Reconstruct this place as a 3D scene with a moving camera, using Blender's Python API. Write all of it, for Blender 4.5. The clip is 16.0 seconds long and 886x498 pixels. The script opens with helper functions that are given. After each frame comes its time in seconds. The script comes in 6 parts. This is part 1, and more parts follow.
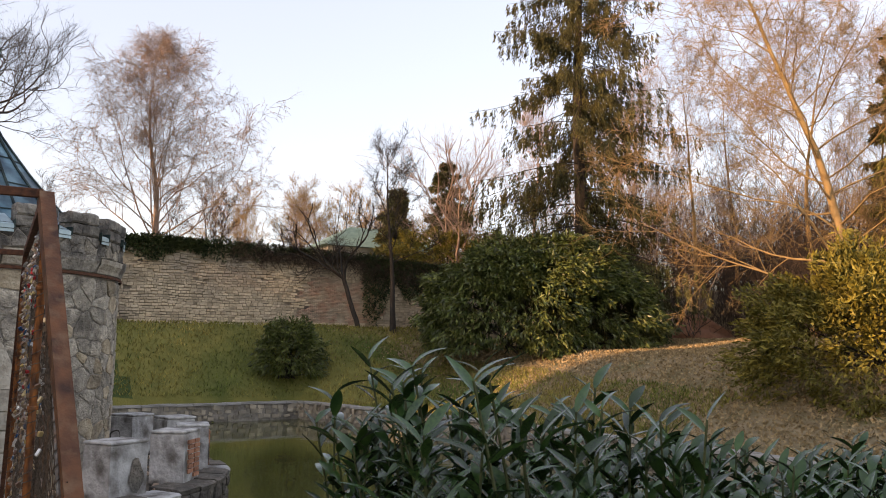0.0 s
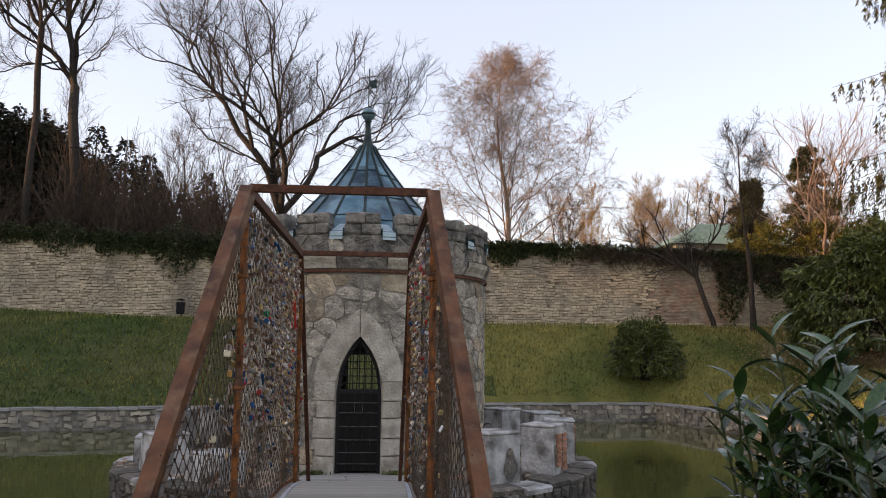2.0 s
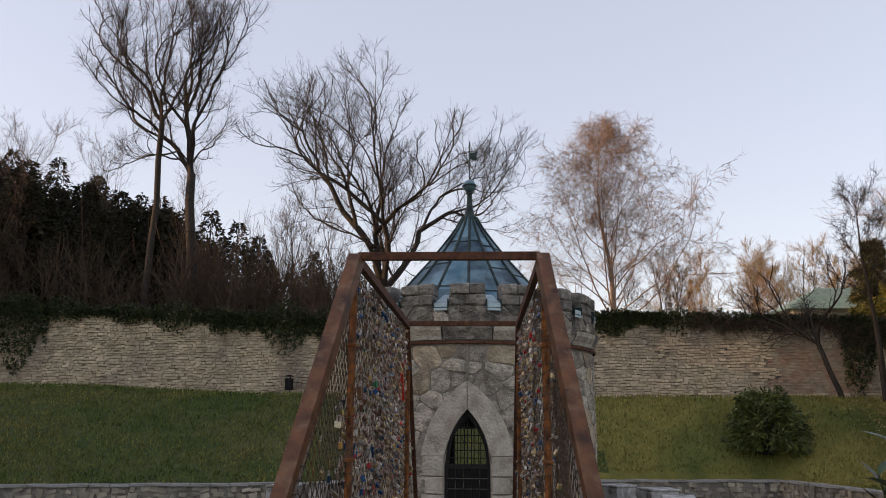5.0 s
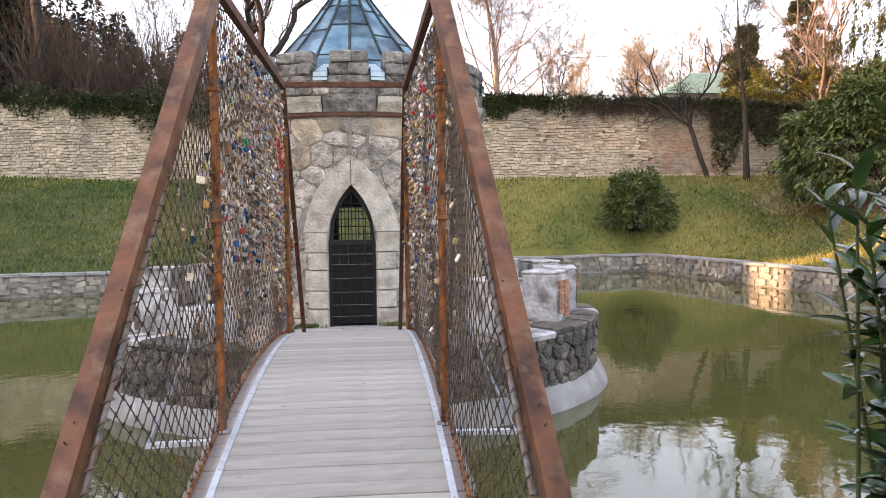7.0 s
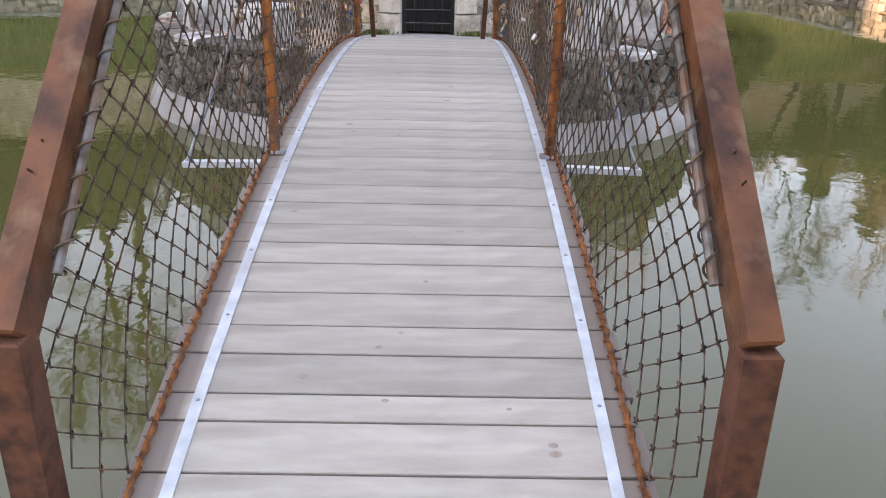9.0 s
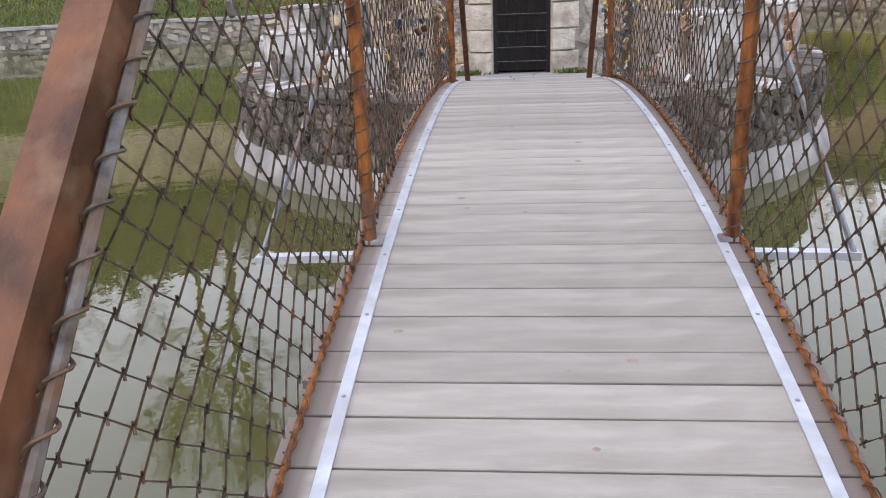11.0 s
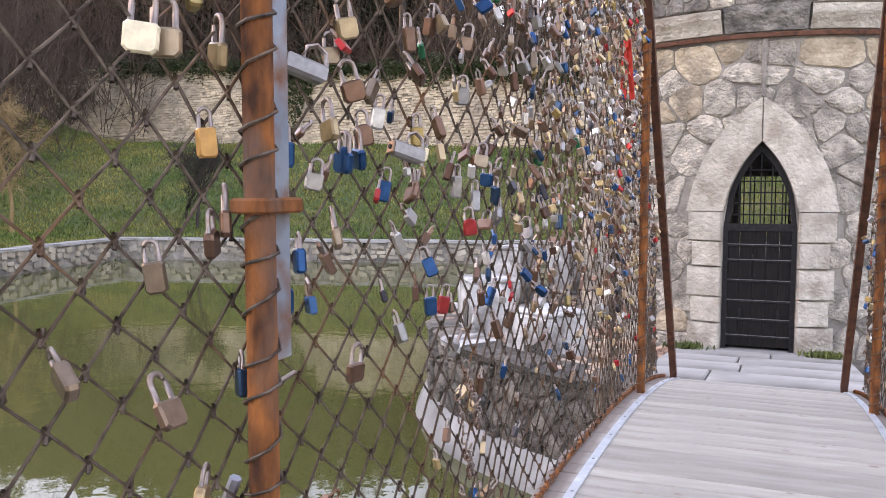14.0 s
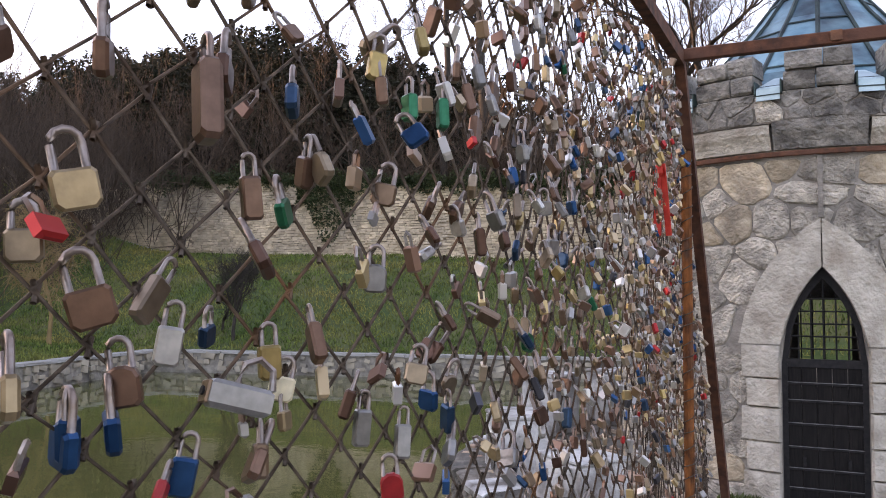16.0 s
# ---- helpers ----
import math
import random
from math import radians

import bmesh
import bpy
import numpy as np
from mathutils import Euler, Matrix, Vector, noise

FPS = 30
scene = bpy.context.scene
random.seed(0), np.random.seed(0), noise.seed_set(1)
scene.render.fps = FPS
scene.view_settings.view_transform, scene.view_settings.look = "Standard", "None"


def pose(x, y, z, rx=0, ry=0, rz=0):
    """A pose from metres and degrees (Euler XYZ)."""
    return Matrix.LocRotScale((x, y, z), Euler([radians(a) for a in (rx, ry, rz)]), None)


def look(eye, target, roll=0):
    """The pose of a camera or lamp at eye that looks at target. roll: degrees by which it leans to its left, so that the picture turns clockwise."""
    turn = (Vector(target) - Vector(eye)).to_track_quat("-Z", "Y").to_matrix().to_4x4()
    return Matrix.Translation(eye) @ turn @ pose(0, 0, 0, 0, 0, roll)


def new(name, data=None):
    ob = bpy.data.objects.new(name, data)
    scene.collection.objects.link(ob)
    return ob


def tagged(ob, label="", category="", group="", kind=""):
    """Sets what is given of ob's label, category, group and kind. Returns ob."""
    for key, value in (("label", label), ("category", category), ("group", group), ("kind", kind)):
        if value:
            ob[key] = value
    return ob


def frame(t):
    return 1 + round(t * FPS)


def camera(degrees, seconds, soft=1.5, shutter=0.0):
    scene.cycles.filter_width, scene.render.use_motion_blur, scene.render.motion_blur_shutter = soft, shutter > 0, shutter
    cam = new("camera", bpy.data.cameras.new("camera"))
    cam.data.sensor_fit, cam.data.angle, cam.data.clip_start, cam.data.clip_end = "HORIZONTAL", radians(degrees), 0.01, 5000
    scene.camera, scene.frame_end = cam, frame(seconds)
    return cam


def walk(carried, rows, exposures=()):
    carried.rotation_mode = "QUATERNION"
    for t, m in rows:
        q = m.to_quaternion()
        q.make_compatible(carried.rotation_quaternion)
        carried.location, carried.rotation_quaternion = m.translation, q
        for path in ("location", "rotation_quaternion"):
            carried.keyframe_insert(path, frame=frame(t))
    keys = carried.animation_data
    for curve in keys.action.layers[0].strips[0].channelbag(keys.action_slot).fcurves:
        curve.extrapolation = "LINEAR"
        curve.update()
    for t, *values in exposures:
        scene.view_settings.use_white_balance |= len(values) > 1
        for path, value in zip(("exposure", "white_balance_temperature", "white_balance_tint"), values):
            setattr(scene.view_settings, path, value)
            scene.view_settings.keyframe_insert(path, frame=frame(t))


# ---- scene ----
cam = camera(57.2, 16.0, soft=1.0)
PATH = [
    (0, (0.5, -15.105, 2.286), (1.447, -13.362, 2.542), 0.6),
    (0.5, (0.482, -15.033, 2.203), (1.241, -13.194, 2.407), 0.6),
    (1, (0.44, -14.935, 2.148), (1.034, -13.035, 2.336), 0.5),
    (1.5, (0.373, -14.935, 2.167), (0.747, -12.981, 2.365), 0.6),
    (2, (0.351, -14.923, 2.163), (0.502, -12.945, 2.417), 0.7),
    (2.5, (0.345, -14.885, 2.167), (0.414, -12.91, 2.471), 0.5),
    (3, (0.34, -14.87, 2.149), (0.282, -12.909, 2.533), 0.3),
    (3.5, (0.313, -14.88, 2.162), (0.236, -12.957, 2.707), -0.2),
    (3.7, (0.294, -14.878, 2.165), (0.211, -12.972, 2.768), -0.2),
    (5.8, (0.309, -14.543, 2.029), (0.22, -12.557, 2.245), 0.7),
    (6, (0.341, -14.465, 1.991), (0.465, -12.475, 2.15), 1.3),
    (6.5, (0.333, -14.275, 1.918), (0.624, -12.296, 1.927), 1.2),
    (7, (0.269, -14.033, 1.922), (0.453, -12.044, 1.836), -0.8),
    (7.5, (0.181, -13.869, 1.896), (0.191, -11.893, 1.584), -0.4),
    (8, (0.183, -13.523, 1.757), (0.201, -11.569, 1.331), 0.9),
    (8.2, (0.185, -13.386, 1.751), (0.209, -11.463, 1.202), 1.4),
    (10.3, (0.018, -12.232, 1.625), (-0.085, -10.41, 0.807), -2.8),
    (10.5, (-0.017, -12.121, 1.644), (-0.23, -10.271, 0.914), -3.7),
    (11, (-0.066, -11.926, 1.638), (-0.252, -10.053, 0.961), -2.4),
    (11.5, (-0.09, -11.637, 1.631), (-0.275, -9.734, 1.046), -1.8),
    (12, (-0.038, -11.334, 1.618), (-0.237, -9.424, 1.057), -1.9),
    (12.5, (0.035, -10.905, 1.668), (-0.44, -9.005, 1.261), -0.2),
    (13, (0.05, -10.566, 1.72), (-0.58, -8.704, 1.355), 0.0),
    (13.5, (0.061, -10.273, 1.857), (-0.626, -8.419, 1.556), 0.1),
    (14, (0.131, -10.071, 1.932), (-0.618, -8.223, 1.778), 0.0),
    (14.5, (0.192, -9.903, 2.027), (-0.585, -8.061, 1.967), -0.0),
    (15, (0.155, -9.721, 2.058), (-0.633, -7.884, 2.105), -0.2),
    (15.5, (0.072, -9.434, 2.136), (-0.746, -7.613, 2.257), 0.0),
    (16, (0.026, -9.188, 2.144), (-0.824, -7.381, 2.256), 0.3),
]
EXPOSURES = [(0, 1.6, 8400, 27), (1.5, 1.65, 8200, 27), (2.5, 1.3, 8100, 27), (3.5, 1.05, 8000, 25), (5.8, 1.6, 8400, 29), (6.5, 2.35, 8500, 30), (7, 2.85, 8100, 30), (8, 2.85, 7900, 30), (11, 2.88, 8300, 31), (13, 3.18, 8100, 33), (14.5, 3.1, 7800, 34), (15, 2.9, 7700, 33), (15.5, 2.48, 7500, 32), (16, 2.5, 7600, 32)]
walk(cam, [(t, look(eye, target, roll)) for t, eye, target, roll in PATH], EXPOSURES)

# ==== place ====

# ---- world, sun ----
SUN_EL, SUN_AZ = 12.0, 262.0     # elevation; compass angle from +y clockwise
world = bpy.data.worlds.new("world")
scene.world = world
world.use_nodes = True
wn = world.node_tree.nodes
sky = wn.new("ShaderNodeTexSky")
sky.sky_type = "NISHITA"
sky.sun_disc = False
sky.sun_elevation, sky.sun_rotation = radians(SUN_EL), radians(SUN_AZ)
sky.air_density, sky.dust_density, sky.ozone_density = 1.0, 1.2, 1.0
wn["Background"].inputs["Strength"].default_value = 0.15
haze = wn.new("ShaderNodeMix")      # thin even veil of cloud
haze.data_type = "RGBA"
haze.inputs[0].default_value = 0.55
haze.inputs[7].default_value = (1.72, 2.3, 3.05, 1)
world.node_tree.links.new(sky.outputs["Color"], haze.inputs[6])
world.node_tree.links.new(haze.outputs[2], wn["Background"].inputs["Color"])
sl = bpy.data.lights.new("sun", "SUN")
sl.energy, sl.angle, sl.color = 2.4, radians(0.6), (1.0, 0.72, 0.45)
sun = new("sun", sl)
sd = Vector((math.sin(radians(SUN_AZ)) * math.cos(radians(SUN_EL)), math.cos(radians(SUN_AZ)) * math.cos(radians(SUN_EL)), math.sin(radians(SUN_EL))))
sun.matrix_world = look(sd * 100, (0, 0, 0))

# ---- materials ----
rng = np.random.default_rng(7)


def mat(name, c1, c2, scale=4.0, rough=0.8, metal=0.0, bump=0.3, bscale=30.0, c3=None, scale3=0.6, cover3=0.5, rnd=0.0, island=0.0, spec=0.3, stretch=(1, 1, 1), dist=0.02):
    m = bpy.data.materials.new(name)
    m.use_nodes = True
    nt = m.node_tree
    N, L = nt.nodes, nt.links
    b = N["Principled BSDF"]
    tc = N.new("ShaderNodeTexCoord")
    mp = N.new("ShaderNodeMapping")
    mp.inputs["Scale"].default_value = stretch
    L.new(tc.outputs["Object"], mp.inputs["Vector"])
    n1 = N.new("ShaderNodeTexNoise")
    n1.inputs["Scale"].default_value, n1.inputs["Detail"].default_value = scale, 6
    L.new(mp.outputs["Vector"], n1.inputs["Vector"])
    r1 = N.new("ShaderNodeValToRGB")
    r1.color_ramp.elements[0].position, r1.color_ramp.elements[1].position = 0.32, 0.68
    r1.color_ramp.elements[0].color, r1.color_ramp.elements[1].color = (*c1, 1), (*c2, 1)
    L.new(n1.outputs["Fac"], r1.inputs["Fac"])
    out = r1.outputs["Color"]
    if c3:
        n3 = N.new("ShaderNodeTexNoise")
        n3.inputs["Scale"].default_value, n3.inputs["Detail"].default_value = scale3, 5
        L.new(mp.outputs["Vector"], n3.inputs["Vector"])
        r3 = N.new("ShaderNodeMapRange")
        r3.inputs[1].default_value, r3.inputs[2].default_value = 1 - cover3 - 0.12, 1 - cover3 + 0.12
        L.new(n3.outputs["Fac"], r3.inputs[0])
        mx = N.new("ShaderNodeMix")
        mx.data_type = "RGBA"
        L.new(r3.outputs[0], mx.inputs[0])
        L.new(out, mx.inputs[6])
        mx.inputs[7].default_value = (*c3, 1)
        out = mx.outputs[2]
    if rnd or island:
        if rnd:
            src = N.new("ShaderNodeObjectInfo").outputs["Random"]
        else:
            src = N.new("ShaderNodeNewGeometry").outputs["Random Per Island"]
        amt = rnd or island
        mr = N.new("ShaderNodeMapRange")
        mr.inputs[3].default_value, mr.inputs[4].default_value = 1 - amt, 1 + amt
        L.new(src, mr.inputs[0])
        hv = N.new("ShaderNodeHueSaturation")
        L.new(mr.outputs[0], hv.inputs["Value"])
        L.new(out, hv.inputs["Color"])
        out = hv.outputs["Color"]
    L.new(out, b.inputs["Base Color"])
    b.inputs["Roughness"].default_value, b.inputs["Metallic"].default_value = rough, metal
    b.inputs["Specular IOR Level"].default_value = spec
    if bump:
        n2 = N.new("ShaderNodeTexNoise")
        n2.inputs["Scale"].default_value, n2.inputs["Detail"].default_value = bscale, 5
        L.new(mp.outputs["Vector"], n2.inputs["Vector"])
        bp = N.new("ShaderNodeBump")
        bp.inputs["Strength"].default_value, bp.inputs["Distance"].default_value = bump, dist
        L.new(n2.outputs["Fac"], bp.inputs["Height"])
        L.new(bp.outputs["Normal"], b.inputs["Normal"])
    return m


def palette(name, colours, rough=0.45, metal=0.3):
    """One of several paints for each loose piece of a mesh."""
    m = bpy.data.materials.new(name)
    m.use_nodes = True
    N, L = m.node_tree.nodes, m.node_tree.links
    r = N.new("ShaderNodeValToRGB")
    r.color_ramp.interpolation = "CONSTANT"
    els = r.color_ramp.elements
    els[0].color = (*colours[0], 1)
    els[1].position, els[1].color = 1 / len(colours), (*colours[1], 1)
    for k in range(2, len(colours)):
        els.new(k / len(colours)).color = (*colours[k], 1)
    L.new(N.new("ShaderNodeNewGeometry").outputs["Random Per Island"], r.inputs["Fac"])
    b = N["Principled BSDF"]
    L.new(r.outputs["Color"], b.inputs["Base Color"])
    b.inputs["Roughness"].default_value, b.inputs["Metallic"].default_value = rough, metal
    return m


STONE = mat("pale_stone", (0.31, 0.282, 0.238), (0.56, 0.5, 0.41), 11, 0.92, bump=1.0, bscale=34, c3=(0.18, 0.16, 0.135), scale3=4.2, cover3=0.42, rnd=0.26, dist=0.06)
TANSTONE = mat("tan_stone", (0.33, 0.26, 0.175), (0.5, 0.42, 0.31), 7, 0.92, bump=1.0, bscale=20, c3=(0.2, 0.165, 0.125), scale3=3.0, cover3=0.4, rnd=0.25, dist=0.05)
ARCH = mat("arch_stone", (0.39, 0.355, 0.295), (0.52, 0.475, 0.4), 8, 0.92, bump=0.8, bscale=22, c3=(0.29, 0.25, 0.2), scale3=3.4, cover3=0.43, rnd=0.14, dist=0.05)
DARKSTONE = mat("weathered_stone", (0.16, 0.148, 0.13), (0.33, 0.305, 0.265), 8, 0.92, bump=1.0, bscale=18, c3=(0.075, 0.07, 0.065), scale3=3.0, cover3=0.45, rnd=0.3, dist=0.06)
MORTAR = mat("mortar", (0.19, 0.171, 0.147), (0.33, 0.3, 0.258), 6, 0.95, bump=0.9, bscale=30, c3=(0.1, 0.09, 0.08), scale3=1.2, cover3=0.42)
RUBBLE = mat("rubble", (0.1, 0.086, 0.072), (0.25, 0.216, 0.18), 7, 0.95, bump=1.0, bscale=22, dist=0.06, c3=(0.09, 0.085, 0.075), scale3=1.5, cover3=0.45, rnd=0.3)
CONCRETE = mat("pool_concrete", (0.26, 0.25, 0.232), (0.36, 0.35, 0.325), 3, 0.85, bump=0.4, bscale=25, c3=(0.17, 0.163, 0.148), scale3=0.9, cover3=0.45)
PLASTER = mat("flaking_plaster", (0.4, 0.395, 0.38), (0.6, 0.595, 0.58), 4, 0.9, bump=0.9, bscale=14, c3=(0.14, 0.125, 0.11), scale3=2.6, cover3=0.47, rnd=0.12, dist=0.04)
BRICK = mat("brick", (0.34, 0.15, 0.09), (0.45, 0.22, 0.14), 9, 0.9, bump=0.5, bscale=40, rnd=0.2)
BRICKLOOSE = mat("old_brick", (0.36, 0.2, 0.14), (0.47, 0.32, 0.235), 3, 0.92, bump=0.6, bscale=20, c3=(0.42, 0.345, 0.255), scale3=1.3, cover3=0.5, island=0.22)
WALLSTONE = mat("garden_wall_stone", (0.46, 0.37, 0.255), (0.64, 0.525, 0.375), 1.6, 0.93, bump=0.8, bscale=9, c3=(0.3, 0.255, 0.2), scale3=0.3, cover3=0.42, island=0.2, dist=0.04)
WALLPIECE = mat("garden_wall_piece", (0.46, 0.37, 0.255), (0.64, 0.525, 0.375), 1.6, 0.93, bump=0.8, bscale=4, rnd=0.2, dist=0.04)
COPPER = mat("green_copper", (0.045, 0.12, 0.165), (0.15, 0.265, 0.31), 2.6, 0.4, 0.35, bump=0.4, bscale=8, c3=(0.02, 0.038, 0.06), scale3=1.9, cover3=0.4, rnd=0.45)
COPPERDK = mat("dark_copper", (0.012, 0.02, 0.022), (0.04, 0.065, 0.06), 4, 0.5, 0.5, bump=0.2)
FLASH = mat("pale_flashing", (0.3, 0.42, 0.46), (0.42, 0.55, 0.58), 6, 0.45, 0.3, bump=0.2, rnd=0.15)
RUST = mat("rust", (0.05, 0.024, 0.017), (0.15, 0.06, 0.032), 18, 0.85, 0.15, bump=0.6, bscale=90, c3=(0.13, 0.06, 0.04), scale3=5, cover3=0.4, dist=0.004)
RUSTPAINT = mat("red_oxide_paint", (0.05, 0.021, 0.012), (0.18, 0.07, 0.03), 7, 0.5, 0.1, bump=0.7, bscale=60, c3=(0.2, 0.115, 0.065), scale3=9, cover3=0.36, dist=0.004)
ORANGERUST = mat("orange_rust", (0.05, 0.021, 0.012), (0.34, 0.118, 0.034), 24, 0.9, 0.1, bump=1.0, bscale=60, c3=(0.13, 0.085, 0.065), scale3=13, cover3=0.36, dist=0.008, stretch=(1, 1, 0.4))
GREYSTEEL = mat("grey_painted_steel", (0.2, 0.24, 0.285), (0.31, 0.355, 0.4), 9, 0.5, 0.3, bump=0.4, bscale=60, c3=(0.2, 0.085, 0.04), scale3=11, cover3=0.43, dist=0.004)
GALV = mat("galvanised_strip", (0.42, 0.46, 0.49), (0.56, 0.61, 0.64), 15, 0.4, 0.25, bump=0.2, bscale=60, c3=(0.4, 0.41, 0.43), scale3=4, cover3=0.4, dist=0.003)
WIRE = mat("dark_wire", (0.045, 0.033, 0.025), (0.15, 0.115, 0.09), 30, 0.6, 0.5, bump=0.3, bscale=120, c3=(0.2, 0.1, 0.05), scale3=4, cover3=0.35, dist=0.001)
PLANK = mat("bleached_plank", (0.315, 0.293, 0.255), (0.385, 0.362, 0.318), 3.0, 0.8, bump=0.4, bscale=24, c3=(0.262, 0.238, 0.205), scale3=1.2, cover3=0.38, rnd=0.13, stretch=(1.5, 7, 7), dist=0.005)
KNOT = mat("plank_knot", (0.24, 0.19, 0.15), (0.32, 0.27, 0.23), 40, 0.8, bump=0.2)
BLACKIRON = mat("black_iron", (0.012, 0.012, 0.013), (0.026, 0.024, 0.024), 20, 0.65, 0.2, bump=0.3, bscale=60, dist=0.003, spec=0.15)
# lighter iron colour for sky light caught on the door battens
SKYLITIRON = mat("skylit_iron", (0.09, 0.09, 0.09), (0.2, 0.195, 0.19), 20, 0.5, 0.3, bump=0.2)
CABLE = mat("cable_steel", (0.06, 0.052, 0.042), (0.2, 0.195, 0.185), 22, 0.6, 0.3, bump=0.5, bscale=80, c3=(0.16, 0.075, 0.035), scale3=9, cover3=0.42, dist=0.003)
DOORWOOD = mat("black_door_wood", (0.006, 0.0055, 0.0055), (0.015, 0.013, 0.012), 5, 0.75, spec=0.12, bump=0.4, bscale=30, stretch=(14, 14, 1.2), rnd=0.2, dist=0.004)
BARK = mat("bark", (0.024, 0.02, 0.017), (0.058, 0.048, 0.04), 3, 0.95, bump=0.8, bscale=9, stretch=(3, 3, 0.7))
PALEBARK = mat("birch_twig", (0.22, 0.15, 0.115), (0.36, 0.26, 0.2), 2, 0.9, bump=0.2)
# golden twig; on the right-hand trees the colour carries the low sun
SUNGOLDBARK = mat("sun_gold_twig", (0.2, 0.13, 0.06), (0.32, 0.22, 0.105), 2, 0.9, bump=0.2)
BROWNTWIG = mat("wood_twig", (0.05, 0.035, 0.026), (0.105, 0.074, 0.053), 2, 0.95, bump=0)
GRASSLAND = mat("grassland", (0.035, 0.06, 0.016), (0.06, 0.085, 0.024), 1.3, 0.95, bump=0.9, bscale=14, c3=(0.11, 0.1, 0.04), scale3=0.22, cover3=0.42, dist=0.05)
# bank ground with warm low sunlight put into its colour
SUNLAND = mat("sunlit_grassland", (0.13, 0.13, 0.034), (0.21, 0.185, 0.05), 1.3, 0.95, bump=0.9, bscale=14, c3=(0.075, 0.1, 0.024), scale3=0.25, cover3=0.4, dist=0.05)
LITTER = mat("leaf_litter", (0.2, 0.15, 0.085), (0.3, 0.235, 0.14), 2.5, 0.95, bump=0.9, bscale=12, c3=(0.13, 0.12, 0.05), scale3=0.35, cover3=0.4, dist=0.05)
PATHMAT = mat("path_gravel", (0.2, 0.18, 0.155), (0.3, 0.275, 0.24), 6, 0.95, bump=0.5)
SOIL = mat("red_soil", (0.2, 0.09, 0.05), (0.3, 0.14, 0.08), 2, 0.95, bump=0.9, bscale=9)
LEAFDK = mat("dark_laurel_leaf", (0.012, 0.04, 0.013), (0.036, 0.08, 0.022), 9, 0.18, bump=0.1, island=0.5, spec=0.4)
LEAFPC = mat("laurel_leaf", (0.012, 0.04, 0.013), (0.036, 0.08, 0.022), 9, 0.18, bump=0.1, rnd=0.5, spec=0.4)
LEAFSTEM = mat("laurel_stem", (0.03, 0.045, 0.016), (0.06, 0.07, 0.026), 9, 0.7, bump=0.1)
HEDGE = mat("hedge_leaf", (0.046, 0.068, 0.017), (0.125, 0.145, 0.038), 1.5, 0.38, bump=0, island=0.55, spec=0.4)
YELLOWLEAF = mat("yellow_green_leaf", (0.1, 0.1, 0.02), (0.22, 0.18, 0.036), 1.5, 0.6, bump=0, island=0.45)
NEEDLE = mat("spruce_needle", (0.035, 0.04, 0.014), (0.1, 0.088, 0.03), 0.8, 0.8, bump=0, island=0.45)
OLIVENEEDLE = mat("olive_conifer", (0.06, 0.065, 0.022), (0.15, 0.135, 0.045), 0.8, 0.8, bump=0, island=0.45)
DARKNEEDLE = mat("dark_conifer", (0.014, 0.018, 0.01), (0.042, 0.036, 0.02), 0.5, 0.9, bump=0, island=0.4)
IVY = mat("ivy_leaf", (0.022, 0.036, 0.012), (0.05, 0.065, 0.022), 2, 0.6, bump=0, island=0.45)
GRASSBLADE = mat("grass_blade", (0.05, 0.095, 0.018), (0.125, 0.155, 0.036), 1.2, 0.9, bump=0, c3=(0.22, 0.19, 0.055), scale3=0.25, cover3=0.45, island=0.55)
# grass blades yellowed and brightened in colour for the sunlit bank
SUNBLADE = mat("sunlit_grass_blade", (0.16, 0.15, 0.036), (0.33, 0.26, 0.075), 1.0, 0.9, bump=0, c3=(0.1, 0.135, 0.028), scale3=0.25, cover3=0.45, island=0.5)
LITTERLEAF = mat("fallen_leaf", (0.23, 0.165, 0.085), (0.36, 0.27, 0.15), 2, 0.9, bump=0, island=0.35)
ROOFGREEN = mat("green_roof", (0.1, 0.17, 0.13), (0.16, 0.24, 0.19), 2, 0.7, bump=0.2)
HOUSEWALL = mat("house_wall", (0.42, 0.4, 0.35), (0.5, 0.48, 0.42), 2, 0.9, bump=0.2)
GLASSDK = mat("dark_pane", (0.03, 0.035, 0.04), (0.05, 0.055, 0.06), 2, 0.1, bump=0, spec=0.6)
LOCKCOL = [(0.42, 0.31, 0.18), (0.3, 0.29, 0.28), (0.17, 0.1, 0.07), (0.24, 0.16, 0.11), (0.45, 0.33, 0.16), (0.27, 0.26, 0.25), (0.13, 0.07, 0.05), (0.33, 0.25, 0.17), (0.016, 0.075, 0.19), (0.2, 0.115, 0.08), (0.55, 0.53, 0.5), (0.38, 0.025, 0.025), (0.05, 0.05, 0.06), (0.4, 0.29, 0.12), (0.03, 0.07, 0.13), (0.24, 0.18, 0.13), (0.02, 0.18, 0.09), (0.18, 0.1, 0.065), (0.5, 0.47, 0.43), (0.28, 0.19, 0.12)]
LOCKCOL = [tuple(0.8 * v for v in c) for c in LOCKCOL] + [(0.68, 0.6, 0.42), (0.5, 0.26, 0.08)]
LOCKPAL = palette("padlock_paints", [tuple(min(1.35 * v, 0.85) for v in LOCKCOL[k]) for k in (0, 1, 2, 3, 4, 5, 6, 7, 8, 9, 10, 12, 15, 17, 18, 19, 2, 9, 11, 1, 14, 3, 10, 6, 17, 4, 0, 13, 19, 7)], 0.32, 0.6)
